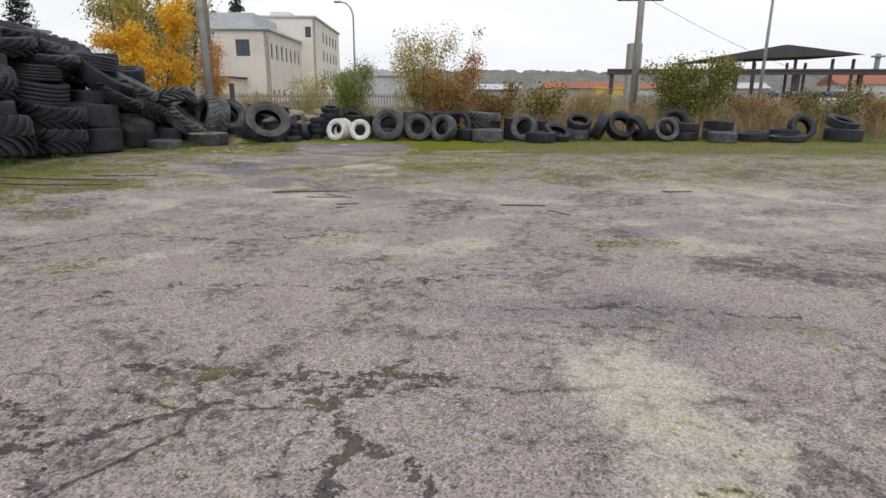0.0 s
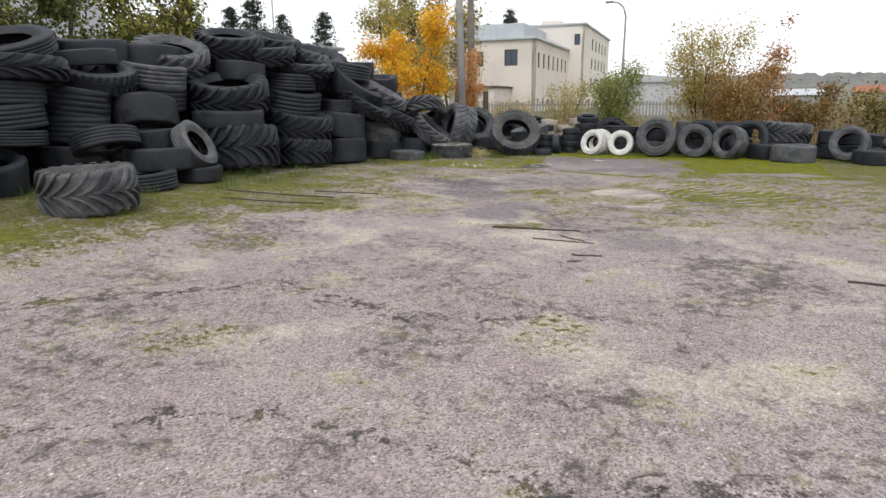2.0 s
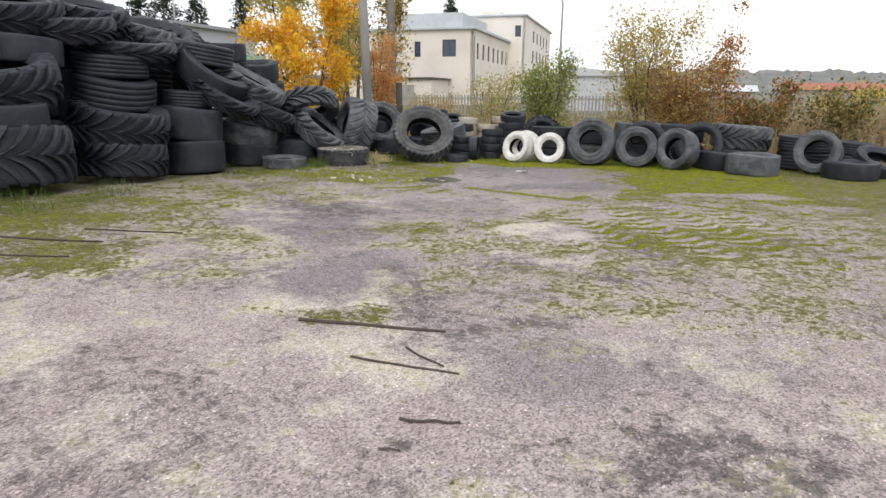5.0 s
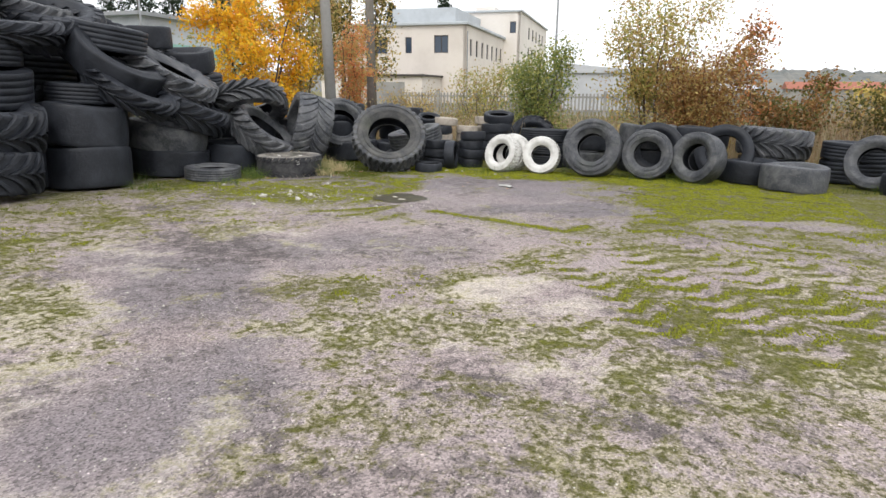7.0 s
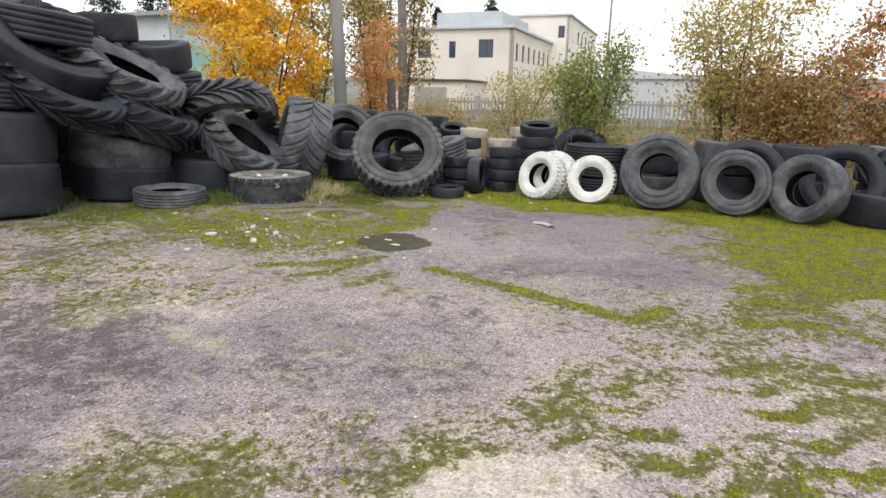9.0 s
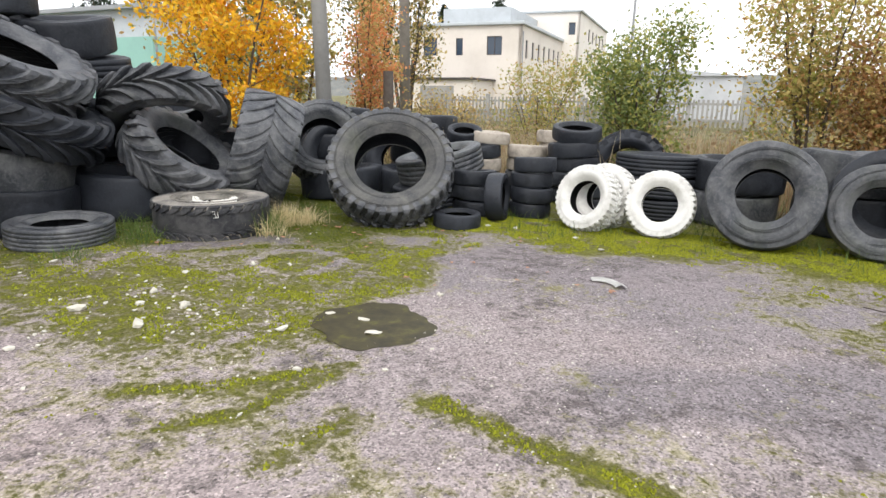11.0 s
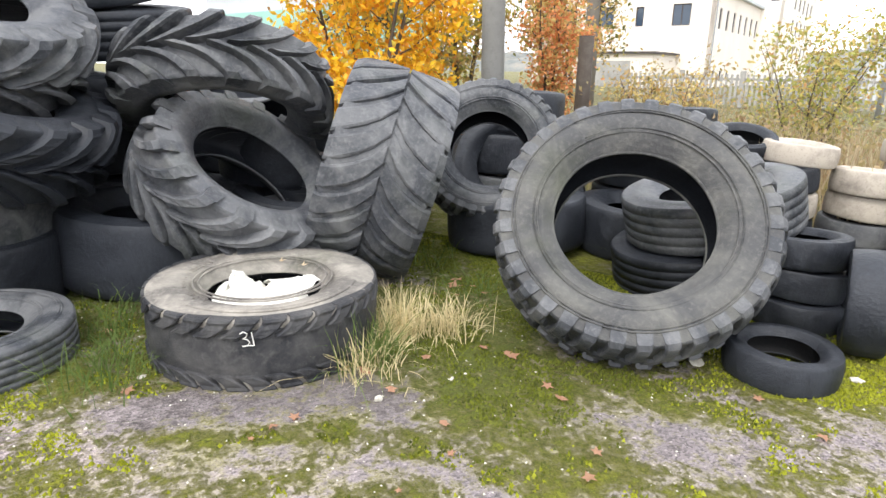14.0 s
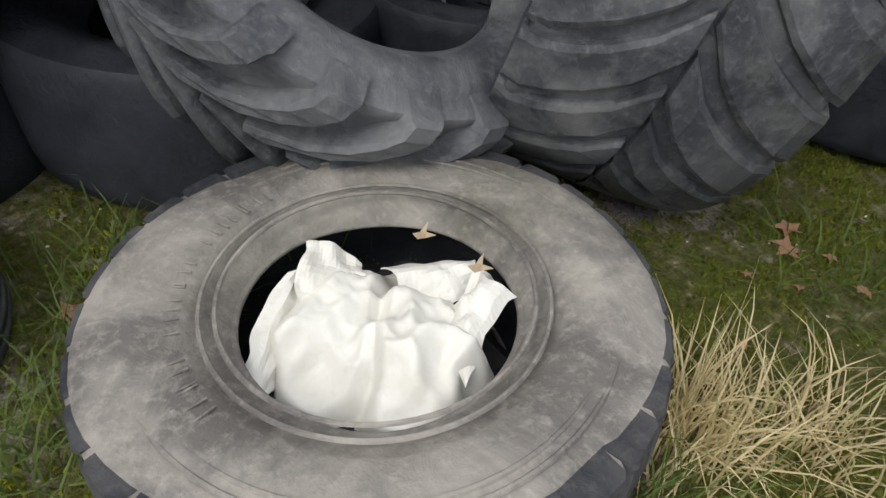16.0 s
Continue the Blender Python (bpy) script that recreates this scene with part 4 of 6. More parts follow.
put("rib", 6.05, 20.35, 0.45, 0.94, 0.28, 20, 24, on_ground=True, **row)
put("smooth", 6.5, 20.9, 0.2, 0.9, 0.4, 0, 88, on_ground=True, **row)
put("rib", 6.95, 20.2, 0.42, 0.86, 0.26, -86, 20, "leaning upright, hole facing the yard", RUBBER_GREY, 0.6, True, **row)
put("smooth", 7.75, 20.7, 0.16, 0.95, 0.32, 0, 90, on_ground=True, **row)
put("smooth", 7.75, 20.7, 0.46, 0.95, 0.30, 0, 88, **row)
put("smooth", 7.6, 21.4, 0.7, 1.1, 0.3, -88, 12, on_ground=True, **row)
put("rib", 8.7, 19.9, 0.18, 0.95, 0.34, 0, 90, on_ground=True, **row)
put("rib", 9.0, 21.0, 0.18, 1.05, 0.36, 0, 90, on_ground=True, **row)
put("rib", 9.0, 21.0, 0.52, 1.05, 0.30, 0, 88, **row)
put("smooth", 9.9, 20.4, 0.16, 1.05, 0.32, 0, 90, on_ground=True, **row)
put("smooth", 10.9, 20.1, 0.10, 1.2, 0.22, 0, 90, on_ground=True, **row)
put("smooth", 11.2, 20.9, 0.2, 1.0, 0.4, 0, 88, on_ground=True, **row)
put("smooth", 11.7, 20.8, 0.42, 0.95, 0.32, -80, 24, on_ground=True, **row)
put("smooth", 13.0, 20.6, 0.22, 1.2, 0.44, 0, 90, on_ground=True, **row)
put("rib", 13.1, 20.9, 0.62, 1.1, 0.30, -60, 72, **row)


# ---- plants ----
def leaf_cloud(name, centres, spread, n, size, material, rng, squash=1.0, droop=0.0):
    """n small folded leaves scattered about the centres, as one mesh."""
    c = np.array(centres)
    pick = rng.integers(0, len(c), n)
    p = c[pick] + rng.normal(0, 1, (n, 3)) * np.array([spread, spread, spread * squash])
    p[:, 2] = np.maximum(p[:, 2], 0.03)
    d = rng.normal(0, 1, (n, 3))
    d[:, 2] -= droop
    d /= np.linalg.norm(d, axis=1)[:, None]
    s = np.cross(d, rng.normal(0, 1, (n, 3)))
    s /= np.linalg.norm(s, axis=1)[:, None]
    nn = np.cross(d, s)
    k = (size * rng.uniform(0.6, 1.4, n))[:, None]
    v = np.stack([p - d * k, p + s * k * 0.55 + nn * k * 0.12, p + d * k, p - s * k * 0.55 + nn * k * 0.12], 1).reshape(-1, 3)
    i = np.arange(n) * 4
    faces = np.concatenate([np.stack([i, i + 1, i + 2], 1), np.stack([i, i + 2, i + 3], 1)]).tolist()
    return data_mesh(name, v.tolist(), faces, material)


def plant(name, label, category, x, y, height, reach, material, leaves, leaf=0.05, stems=1, girth=0.05, low=0.25, seed=1, second=None, spread=0.2, tip=1.0):
    """A tree or shrub: stems and limbs that taper, and a crown of single leaves."""
    r, rng = random.Random(seed), np.random.default_rng(seed)
    ob = thing(name, pose(x, y, ground_z(x, y)), label, category)
    spots = []
    for s in range(stems):
        lean = reach * (0.55 if stems > 1 else 0.12)
        a = 2 * math.pi * (s + r.random()) / stems
        top = height * r.uniform(0.72, 1.0) if s else height
        pts, rad = [], []
        bx, by = (0.12 * reach * math.cos(a), 0.12 * reach * math.sin(a)) if stems > 1 else (0, 0)
        for k in range(8):
            u = k / 7
            pts.append((bx + lean * u ** 1.5 * math.cos(a) + r.uniform(-1, 1) * 0.025 * height * u, by + lean * u ** 1.5 * math.sin(a) + r.uniform(-1, 1) * 0.025 * height * u, top * u - 0.03))
            rad.append(max(0.004, girth * (1 - 0.9 * u)))
        bm = bmesh.new()
        add_tube(bm, pts, rad, 7)
        trunk = part("trunk" if stems == 1 else "stem", bm, BARK, ob, smooth=True)
        for b in range(12 if stems == 1 else 8):
            lim = bmesh.new()
            u = r.uniform(low, 0.97)
            i = min(6, int(u * 7))
            p0 = Vector(pts[i]).lerp(Vector(pts[i + 1]), u * 7 - i)
            ba = r.uniform(0, 6.28)
            ln = reach * (1.15 - 0.75 * u * tip) * r.uniform(0.5, 1.1) * (1.0 if stems == 1 else 0.6)
            path = [p0 + Vector((math.cos(ba) * ln * q, math.sin(ba) * ln * q, ln * (0.55 * q + 0.25 * q * q))) + Vector((r.uniform(-1, 1), r.uniform(-1, 1), r.uniform(-1, 1))) * 0.06 * ln for q in (0, 0.35, 0.7, 1.0)]
            g = max(0.003, girth * 0.45 * (1 - 0.8 * u))
            add_tube(lim, [tuple(q) for q in path], [g, g * 0.7, g * 0.45, g * 0.2], 5)
            for q in range(5):
                w = r.uniform(0.25, 0.98)
                j = min(2, int(w * 3))
                at = path[j].lerp(path[j + 1], min(1.0, w * 3 - j))
                tip_ = at + Vector((r.gauss(0, 1), r.gauss(0, 1), r.gauss(0.25, 0.8))) * 0.3 * ln
                add_tube(lim, [tuple(at), tuple(at.lerp(tip_, 0.5) + Vector((0, 0, 0.02 * ln))), tuple(tip_)], [g * 0.35, g * 0.25, g * 0.1], 4)
                spots += [tuple(at.lerp(tip_, f)) for f in (0.4, 0.75, 1.0)]
            part("limb", lim, BARK, trunk)
        spots += [tuple(Vector(pts[k]) ) for k in range(4, 8)]
    spread *= 0.62
    share = leaves if second is None else int(leaves * 0.6)
    part("crown", leaf_cloud("crown", spots, spread, share, leaf, material, rng), None, ob)
    if second is not None:
        part("crown", leaf_cloud("crown", spots, spread * 1.1, leaves - share, leaf, second, rng), None, ob)
    return ob


def conifer(x, y, height, radius, seed):
    r, rng = random.Random(seed), np.random.default_rng(seed)
    ob = thing("conifer", pose(x, y, 0), "dark green spruce tree far behind the pile", "tree", "far conifers")
    bm = bmesh.new()
    add_tube(bm, [(0, 0, -0.1), (0, 0, height * 0.5), (0, 0, height)], [0.02 * height, 0.012 * height, 0.01], 7)
    part("trunk", bm, BARK, ob)
    spots = []
    for k in range(460):
        u = r.uniform(0.15, 1.0) ** 0.8
        rr = radius * (1.02 - u) ** 0.6 * r.uniform(0.15, 1.0)
        a = r.uniform(0, 6.28)
        spots.append((rr * math.cos(a), rr * math.sin(a), height * u - 0.25 * rr))
    part("crown", leaf_cloud("crown", spots, radius * 0.06, 5200, height * 0.0095, L_DARK, rng, 0.45, 0.5), None, ob)


plant("maple_tree", "young maple with glowing yellow autumn leaves behind the tyres", "tree", -10.9, 21.8, 4.5, 1.9, L_YELLOW, 13000, 0.05, 4, 0.04, 0.08, 3, None, 0.24)
plant("maple_tree", "young maple with orange and tan autumn leaves", "tree", -11.3, 24.2, 4.6, 1.2, L_TAN, 7000, 0.042, 3, 0.05, 0.15, 4, L_YGREEN, 0.26)
plant("maple_tree", "orange-red autumn shrub beside a concrete pole", "shrub", -10.3, 25.6, 3.4, 0.9, L_ORANGE, 5500, 0.042, 4, 0.04, 0.1, 5, L_TAN, 0.24)
plant("birch_tree", "thin tree with sparse yellow-green leaves", "tree", -12.6, 24.0, 6.2, 1.9, L_YGREEN, 8500, 0.045, 2, 0.07, 0.2, 6, L_TAN, 0.32)
plant("green_bush", "dense green bush behind the stacked tyres", "bush", -4.0, 23.2, 2.6, 0.95, L_GREEN, 9500, 0.034, 7, 0.03, 0.04, 7, L_YGREEN, 0.26)
plant("autumn_shrub", "tall shrub with yellow and russet leaves behind the row", "shrub", -1.4, 24.2, 3.9, 1.5, L_TAN, 10500, 0.038, 8, 0.03, 0.05, 8, L_YGREEN, 0.3)
plant("autumn_shrub", "russet leafed shrub behind the row of tyres", "shrub", -0.3, 23.6, 2.5, 1.5, L_RUSSET, 14000, 0.036, 8, 0.025, 0.04, 9, L_TAN, 0.3)
plant("sapling", "slender sapling with sparse russet leaves", "sapling", 0.6, 23.0, 3.7, 0.42, L_RUSSET, 800, 0.04, 1, 0.018, 0.2, 10, L_ORANGE, 0.2)
plant("autumn_shrub", "low russet shrub with sparse leaves", "shrub", 1.4, 23.8, 1.7, 1.2, L_RUSSET, 4200, 0.045, 6, 0.02, 0.05, 11, L_OLIVE, 0.22)
plant("autumn_shrub", "low olive shrub among dry weeds", "shrub", 3.2, 23.6, 1.6, 1.2, L_OLIVE, 4200, 0.045, 6, 0.02, 0.05, 12, L_TAN, 0.22)
plant("autumn_shrub", "low tan shrub among dry weeds", "shrub", 5.0, 23.9, 1.4, 1.2, L_WEED, 4000, 0.04, 6, 0.02, 0.05, 13, L_TAN, 0.22)
plant("willow_bush", "broad olive-yellow willow bush behind the row", "bush", 8.9, 24.2, 2.7, 2.1, L_OLIVE, 17000, 0.045, 10, 0.03, 0.04, 14, L_YGREEN, 0.25)
plant("autumn_shrub", "low brown shrub at the yard edge", "shrub", 11.4, 24.0, 1.3, 1.3, L_RUSSET, 4200, 0.045, 6, 0.02, 0.05, 15, L_WEED, 0.24)
plant("autumn_shrub", "low olive shrub at the yard edge", "shrub", 14.0, 23.6, 1.5, 1.5, L_OLIVE, 4500, 0.045, 6, 0.02, 0.05, 16, L_WEED, 0.26)
plant("autumn_shrub", "low brown shrub at the yard edge", "shrub", 16.6, 23.8, 1.3, 1.5, L_WEED, 4500, 0.045, 6, 0.02, 0.05, 17, L_RUSSET, 0.26)
plant("autumn_shrub", "pale yellow shrub before the far fence", "shrub", -6.5, 26.5, 2.1, 1.2, L_YGREEN, 4000, 0.034, 6, 0.02, 0.05, 18, L_TAN, 0.25)
plant("autumn_shrub", "pale tan shrub before the far fence", "shrub", -8.2, 25.2, 1.5, 1.0, L_TAN, 3200, 0.032, 6, 0.02, 0.05, 19, L_WEED, 0.24)
for k, (px, py, ph, pr) in enumerate(((-15.5, 6.5, 6.5, 2.0), (-14.5, 9.0, 5.5, 1.9), (-15.5, 12.0, 6.5, 2.2), (-14.3, 14.5, 5.6, 1.8), (-17.0, 3.0, 6.5, 2.2))):
    plant("willow_tree", "olive-leaved tree rising behind the tyre pile", "tree", px, py, ph, pr, L_OLIVE, 15000, 0.062, 4, 0.09, 0.1, 20 + k, L_YGREEN if k % 2 else L_GREEN, 0.36)
for k, (px, py, ph, pr) in enumerate(((-41, 47.7, 11.2, 3.2), (-42.8, 46.8, 9.8, 2.8), (-39.0, 49.2, 9.2, 2.6), (-36.2, 51.8, 9.6, 2.9), (-47, 46, 10.5, 3.2), (-43, 122, 18.5, 5.0), (-47, 121, 16, 2.6), (-52, 118, 17, 3.2))):
    conifer(px, py, ph, pr, 40 + k)
plant("bare_tree", "grey half-bare tree behind the maples", "tree", -26, 52, 12, 3.4, L_OLIVE, 5000, 0.13, 3, 0.16, 0.2, 31, L_TAN, 0.8)
plant("bare_tree", "grey half-bare tree behind the maples", "tree", -19.5, 44, 8.5, 2.6, L_TAN, 4000, 0.1, 3, 0.12, 0.2, 32, L_OLIVE, 0.6)


def blades(name, x0, x1, y0, y1, n, lo, hi, width, material, seed, lean=0.35, keep=None):
    """Upright blades or stalks on the ground, as one mesh."""
    r = random.Random(seed)
    verts, faces = [], []
    while n > 0:
        n -= 1
        x, y = r.uniform(x0, x1), r.uniform(y0, y1)
        if keep and not keep(x, y, r):
            continue
        z, h, a = ground_z(x, y) - 0.01, r.uniform(lo, hi), r.uniform(0, 6.28)
        dx, dy = r.gauss(0, lean) * h, r.gauss(0, lean) * h
        ox, oy = math.cos(a) * width, math.sin(a) * width
        o = len(verts)
        verts += [(x - ox, y - oy, z), (x + ox, y + oy, z), (x + dx * 0.4 + ox * 0.7, y + dy * 0.4 + oy * 0.7, z + h * 0.6), (x + dx * 0.4 - ox * 0.7, y + dy * 0.4 - oy * 0.7, z + h * 0.6), (x + dx, y + dy, z + h * (1 - 0.3 * min(1.0, abs(dx) + abs(dy))))]
        faces += [(o, o + 1, o + 2, o + 3), (o + 3, o + 2, o + 4)]
    return data_mesh(name, verts, faces, material)


def patchy(scale, cut):
    return lambda x, y, r: noise.noise(Vector((x * scale, y * scale, 3.3))) > cut


tagged(new("dry_weeds", blades("dry_weeds", -10, 20, 21.4, 27.5, 15000, 0.35, 1.15, 0.006, L_DRY, 51, 0.22, patchy(0.5, -0.2))), "brown dry weed stalks behind the tyres", "weeds", kind="stuff")
tagged(new("tall_weeds", blades("tall_weeds", 2, 21, 22.8, 30, 15000, 0.6, 1.45, 0.008, L_DRY, 56, 0.16, patchy(0.4, -0.3))), "tall brown dead weeds at the yard edge", "weeds", kind="stuff")
tagged(new("tall_grass", blades("tall_grass", -14, 20, 21.2, 30, 14000, 0.2, 0.75, 0.009, L_WEED, 52, 0.4)), "olive and brown rough grass behind the tyres", "grass", kind="stuff")
rng_w = np.random.default_rng(53)
weed_spots = [(random.Random(i + 5).uniform(2, 21), random.Random(i + 1999).uniform(22.5, 28), random.Random(i + 177).uniform(0.3, 1.2)) for i in range(320)] + [(random.Random(i).uniform(-9, 19), random.Random(i + 999).uniform(21.8, 27), random.Random(i + 77).uniform(0.2, 0.95)) for i in range(420)]
tagged(new("weed_leaves", leaf_cloud("weed_leaves", weed_spots, 0.22, 24000, 0.035, L_WEED, rng_w)), "withered brown and olive weeds behind the tyres", "weeds", kind="stuff")
tagged(new("edge_grass", blades("edge_grass", -9, 16, 19.0, 20.8, 7000, 0.04, 0.2, 0.004, L_GRASS, 54, 0.5, patchy(1.1, 0.0))), "short green grass between the tyres", "grass", kind="stuff")
tagged(new("pile_grass", blades("pile_grass", -9.3, -7.6, 7.0, 18.5, 5000, 0.04, 0.22, 0.004, L_GRASS, 55, 0.5, patchy(1.3, 0.12))), "short green grass at the foot of the pile", "grass", kind="stuff")


# ---- poles, wires, lamp ----
def pole(name, label, x, y, top, r0, r1, material, lean=(0, 0), sides=10):
    ob = thing(name, pose(x, y, 0), label, "pole")
    bm = bmesh.new()
    add_tube(bm, [(0, 0, -0.2), (lean[0] * 0.5, lean[1] * 0.5, top / 2), (lean[0], lean[1], top)], [r0, (r0 + r1) / 2, r1], sides)
    part("shaft", bm, material, ob, smooth=True)
    return ob


p1 = pole("utility_pole", "grey weathered concrete utility pole behind the tyres", -8.78, 21.75, 8.5, 0.14, 0.10, CONCRETE, (-0.25, 0))
p2 = pole("utility_pole", "tall brown wooden utility pole beside the fence", -12.7, 31.7, 9.5, 0.19, 0.14, WOOD_POLE, (-0.1, 0))
p3 = pole("utility_pole", "grey concrete utility pole behind the row of tyres", 7.1, 25.5, 8.5, 0.15, 0.12, CONCRETE, (0.1, 0))
pole("fence_post", "short dark weathered post beside the pole", -8.8, 23.85, 1.84, 0.105, 0.10, STICK)
p5 = pole("utility_pole", "thin leaning grey pole near the canopy", 18.9, 40.0, 10.5, 0.12, 0.06, GREY_STEEL, (0.15, 0))
for pp, zz in ((p2, 8.9), (p3, 5.0)):
    bm = bmesh.new()
    add_box(bm, -0.9, 0.9, -0.05, 0.05, zz, zz + 0.1)
    part("cross_arm", bm, DARK_STEEL, pp)
    for k in (-0.8, 0.0, 0.8):
        bm = bmesh.new()
        add_tube(bm, [(k, 0, zz + 0.1), (k, 0, zz + 0.17), (k, 0, zz + 0.26)], [0.03, 0.055, 0.03], 8)
        part("insulator", bm, GREY_STEEL, pp)
lamp = thing("street_lamp", pose(-6.9, 41.0, 0), "tall thin grey street lamp with a curved arm", "street lamp")
bm = bmesh.new()
add_tube(bm, [(0, 0, -0.2), (0, 0, 3.0), (0, 0, 6.2), (-0.15, 0, 6.68), (-0.45, 0, 6.95), (-0.8, 0, 7.03)], [0.09, 0.08, 0.055, 0.05, 0.045, 0.04], 8)
part("column", bm, GREY_STEEL, lamp, smooth=True)
part("lamp_head", box(-1.2, -0.76, -0.1, 0.1, 6.97, 7.09, bevel=0.03), GREY_STEEL, lamp)


def wire(a, b, sag, r=0.02):
    bm = bmesh.new()
    pts = [Vector(a).lerp(Vector(b), k / 14) - Vector((0, 0, sag * 4 * (k / 14) * (1 - k / 14))) for k in range(15)]
    add_tube(bm, [tuple(p) for p in pts], [r] * 15, 4)
    ob = new("power_line", mesh_of("power_line", bm, DARK_STEEL))
    tagged(ob, "thin dark overhead wire strung between poles", "wire", "overhead wires")


for dz, off in ((0.0, -0.8), (0.05, 0.0), (0.0, 0.8)):
    wire((-12.8 + off, 31.7, 9.15 + dz), (26 + off, 40, 9.3 + dz), 0.6)
wire((-12.8, 31.7, 9.1), (-60, 36, 9.4), 0.7)
wire((7.2, 25.5, 5.2), (17, 27, 1.6), 0.3, 0.008)


# ---- buildings ----
def wall_with_windows(ob, origin, along, length, height, windows, material, thick=0.35):
    """A wall with real openings; windows: (start, sill, width, height)."""
    ux, uy = along
    nx, ny = uy, -ux
    cuts = sorted({0.0, length, *[w[0] for w in windows], *[w[0] + w[2] for w in windows]})
    rows = sorted({0.0, height, *[w[1] for w in windows], *[w[1] + w[3] for w in windows]})
    bm = bmesh.new()
    for a, b in zip(cuts, cuts[1:]):
        z0 = None
        for c, d in zip(rows, rows[1:]):
            hole = any(w[0] <= a + 1e-6 and b <= w[0] + w[2] + 1e-6 and w[1] <= c + 1e-6 and d <= w[1] + w[3] + 1e-6 for w in windows)
            if not hole:
                v = []
                for s, q, z in ((a, 0, c), (b, 0, c), (b, 0, d), (a, 0, d), (a, thick, c), (b, thick, c), (b, thick, d), (a, thick, d)):
                    v.append(bm.verts.new((origin[0] + ux * s - nx * q, origin[1] + uy * s - ny * q, z)))
                for f in ((0, 1, 2, 3), (7, 6, 5, 4), (0, 4, 5, 1), (3, 2, 6, 7), (1, 5, 6, 2), (4, 0, 3, 7)):
                    bm.faces.new([v[i] for i in f])
    bmesh.ops.remove_doubles(bm, verts=bm.verts[:], dist=1e-4)
    bmesh.ops.recalc_face_normals(bm, faces=bm.faces)
    part("wall", bm, material, ob)
    for s, z, w, h in windows:
        m = Matrix.Translation((origin[0] + ux * (s + w / 2) - nx * 0.16, origin[1] + uy * (s + w / 2) - ny * 0.16, z + h / 2)) @ Matrix.Rotation(math.atan2(uy, ux), 4, "Z")
        bm = bmesh.new()
        t = 0.09
        for bx in ((-w / 2, -w / 2 + t, -h / 2, h / 2), (w / 2 - t, w / 2, -h / 2, h / 2), (-w / 2 + t, w / 2 - t, h / 2 - t, h / 2), (-w / 2 + t, w / 2 - t, -h / 2, -h / 2 + t)):
            add_box(bm, bx[0], bx[1], -0.05, 0.05, bx[2], bx[3])
        if w > 1.2:
            add_box(bm, -t / 2, t / 2, -0.05, 0.05, -h / 2 + t, h / 2 - t)
        bm.transform(m)
        win = part("window", bm, DARK_STEEL, ob, "dark framed window")
        bm = box(-w / 2 + t, w / 2 - t, -0.01, 0.01, -h / 2 + t, h / 2 - t)
        bm.transform(m)
        part("pane", bm, GLASS, win)


house = thing("office_building", pose(-24.0, 78, 0, 0, 0, 4), "pale pink-beige rendered building with flat roofs", "building")
lower = [(3.6, 5.65, 1.3, 1.9), (7.25, 5.65, 1.6, 1.9), (11.1, 5.65, 0.8, 1.8), (14.65, 5.65, 1.7, 1.95)]
wall_with_windows(house, (-18.5, 0), (1, 0), 18.5, 8.7, [(s, z, w, h) for s, z, w, h in lower], RENDER)
wall_with_windows(house, (0, 0), (0, 1), 26, 8.7, [(1.8 + 3.0 * k, 5.4, 1.1, 1.9) for k in range(7)] + [(1.8 + 3.0 * k, 0.6, 1.1, 1.0) for k in range(3)], RENDER)
part("wall", box(-18.5, -18.2, 0.4, 26, 0, 8.7), RENDER, house)
part("wall", box(-18.2, -0.36, 25.7, 26, 0, 8.7), RENDER, house)
part("roof", box(-18.9, 0.35, -0.35, 26.3, 8.7, 9.05, bevel=0.05), ROOF_METAL, house, "pale sheet metal flat roof")
wall_with_windows(house, (-6.5, 22), (1, 0), 8.9, 12.5, [(7.4, 9.6, 0.9, 1.6)], RENDER_PALE)
wall_with_windows(house, (2.4, 22), (0, 1), 30, 12.5, [(8 + 4.0 * k, z, 1.6, 1.8) for k in range(5) for z in (3.2, 6.3, 9.3)], RENDER_PALE)
part("roof", box(-6.8, 2.7, 21.7, 52.3, 12.5, 12.8, bevel=0.05), ROOF_METAL, house, "pale sheet metal flat roof")
part("roof_hut", box(-5.2, -2.2, 26, 31, 12.8, 13.8), RENDER_PALE, house)
part("roof_hut", box(-12, -3.5, 8, 22, 9.05, 11.6), ROOF_METAL, house)
annex = part("annex", box(-10.0, -3.0, -7.0, -0.02, 0, 2.9), RENDER, house, "low garage annex")
part("roof", box(-10.3, -2.7, -7.3, -0.02, 2.9, 3.1), DARK_STEEL, house, "dark garage roof")
part("garage_door", box(-8.6, -5.0, -7.08, -7.0, 0, 2.3), CONCRETE, annex)
bm = bmesh.new()
add_tube(bm, [(0.2, -0.2, 0), (0.2, -0.2, 8.0)], [0.06, 0.06], 6)
part("downpipe", bm, GREY_STEEL, house)


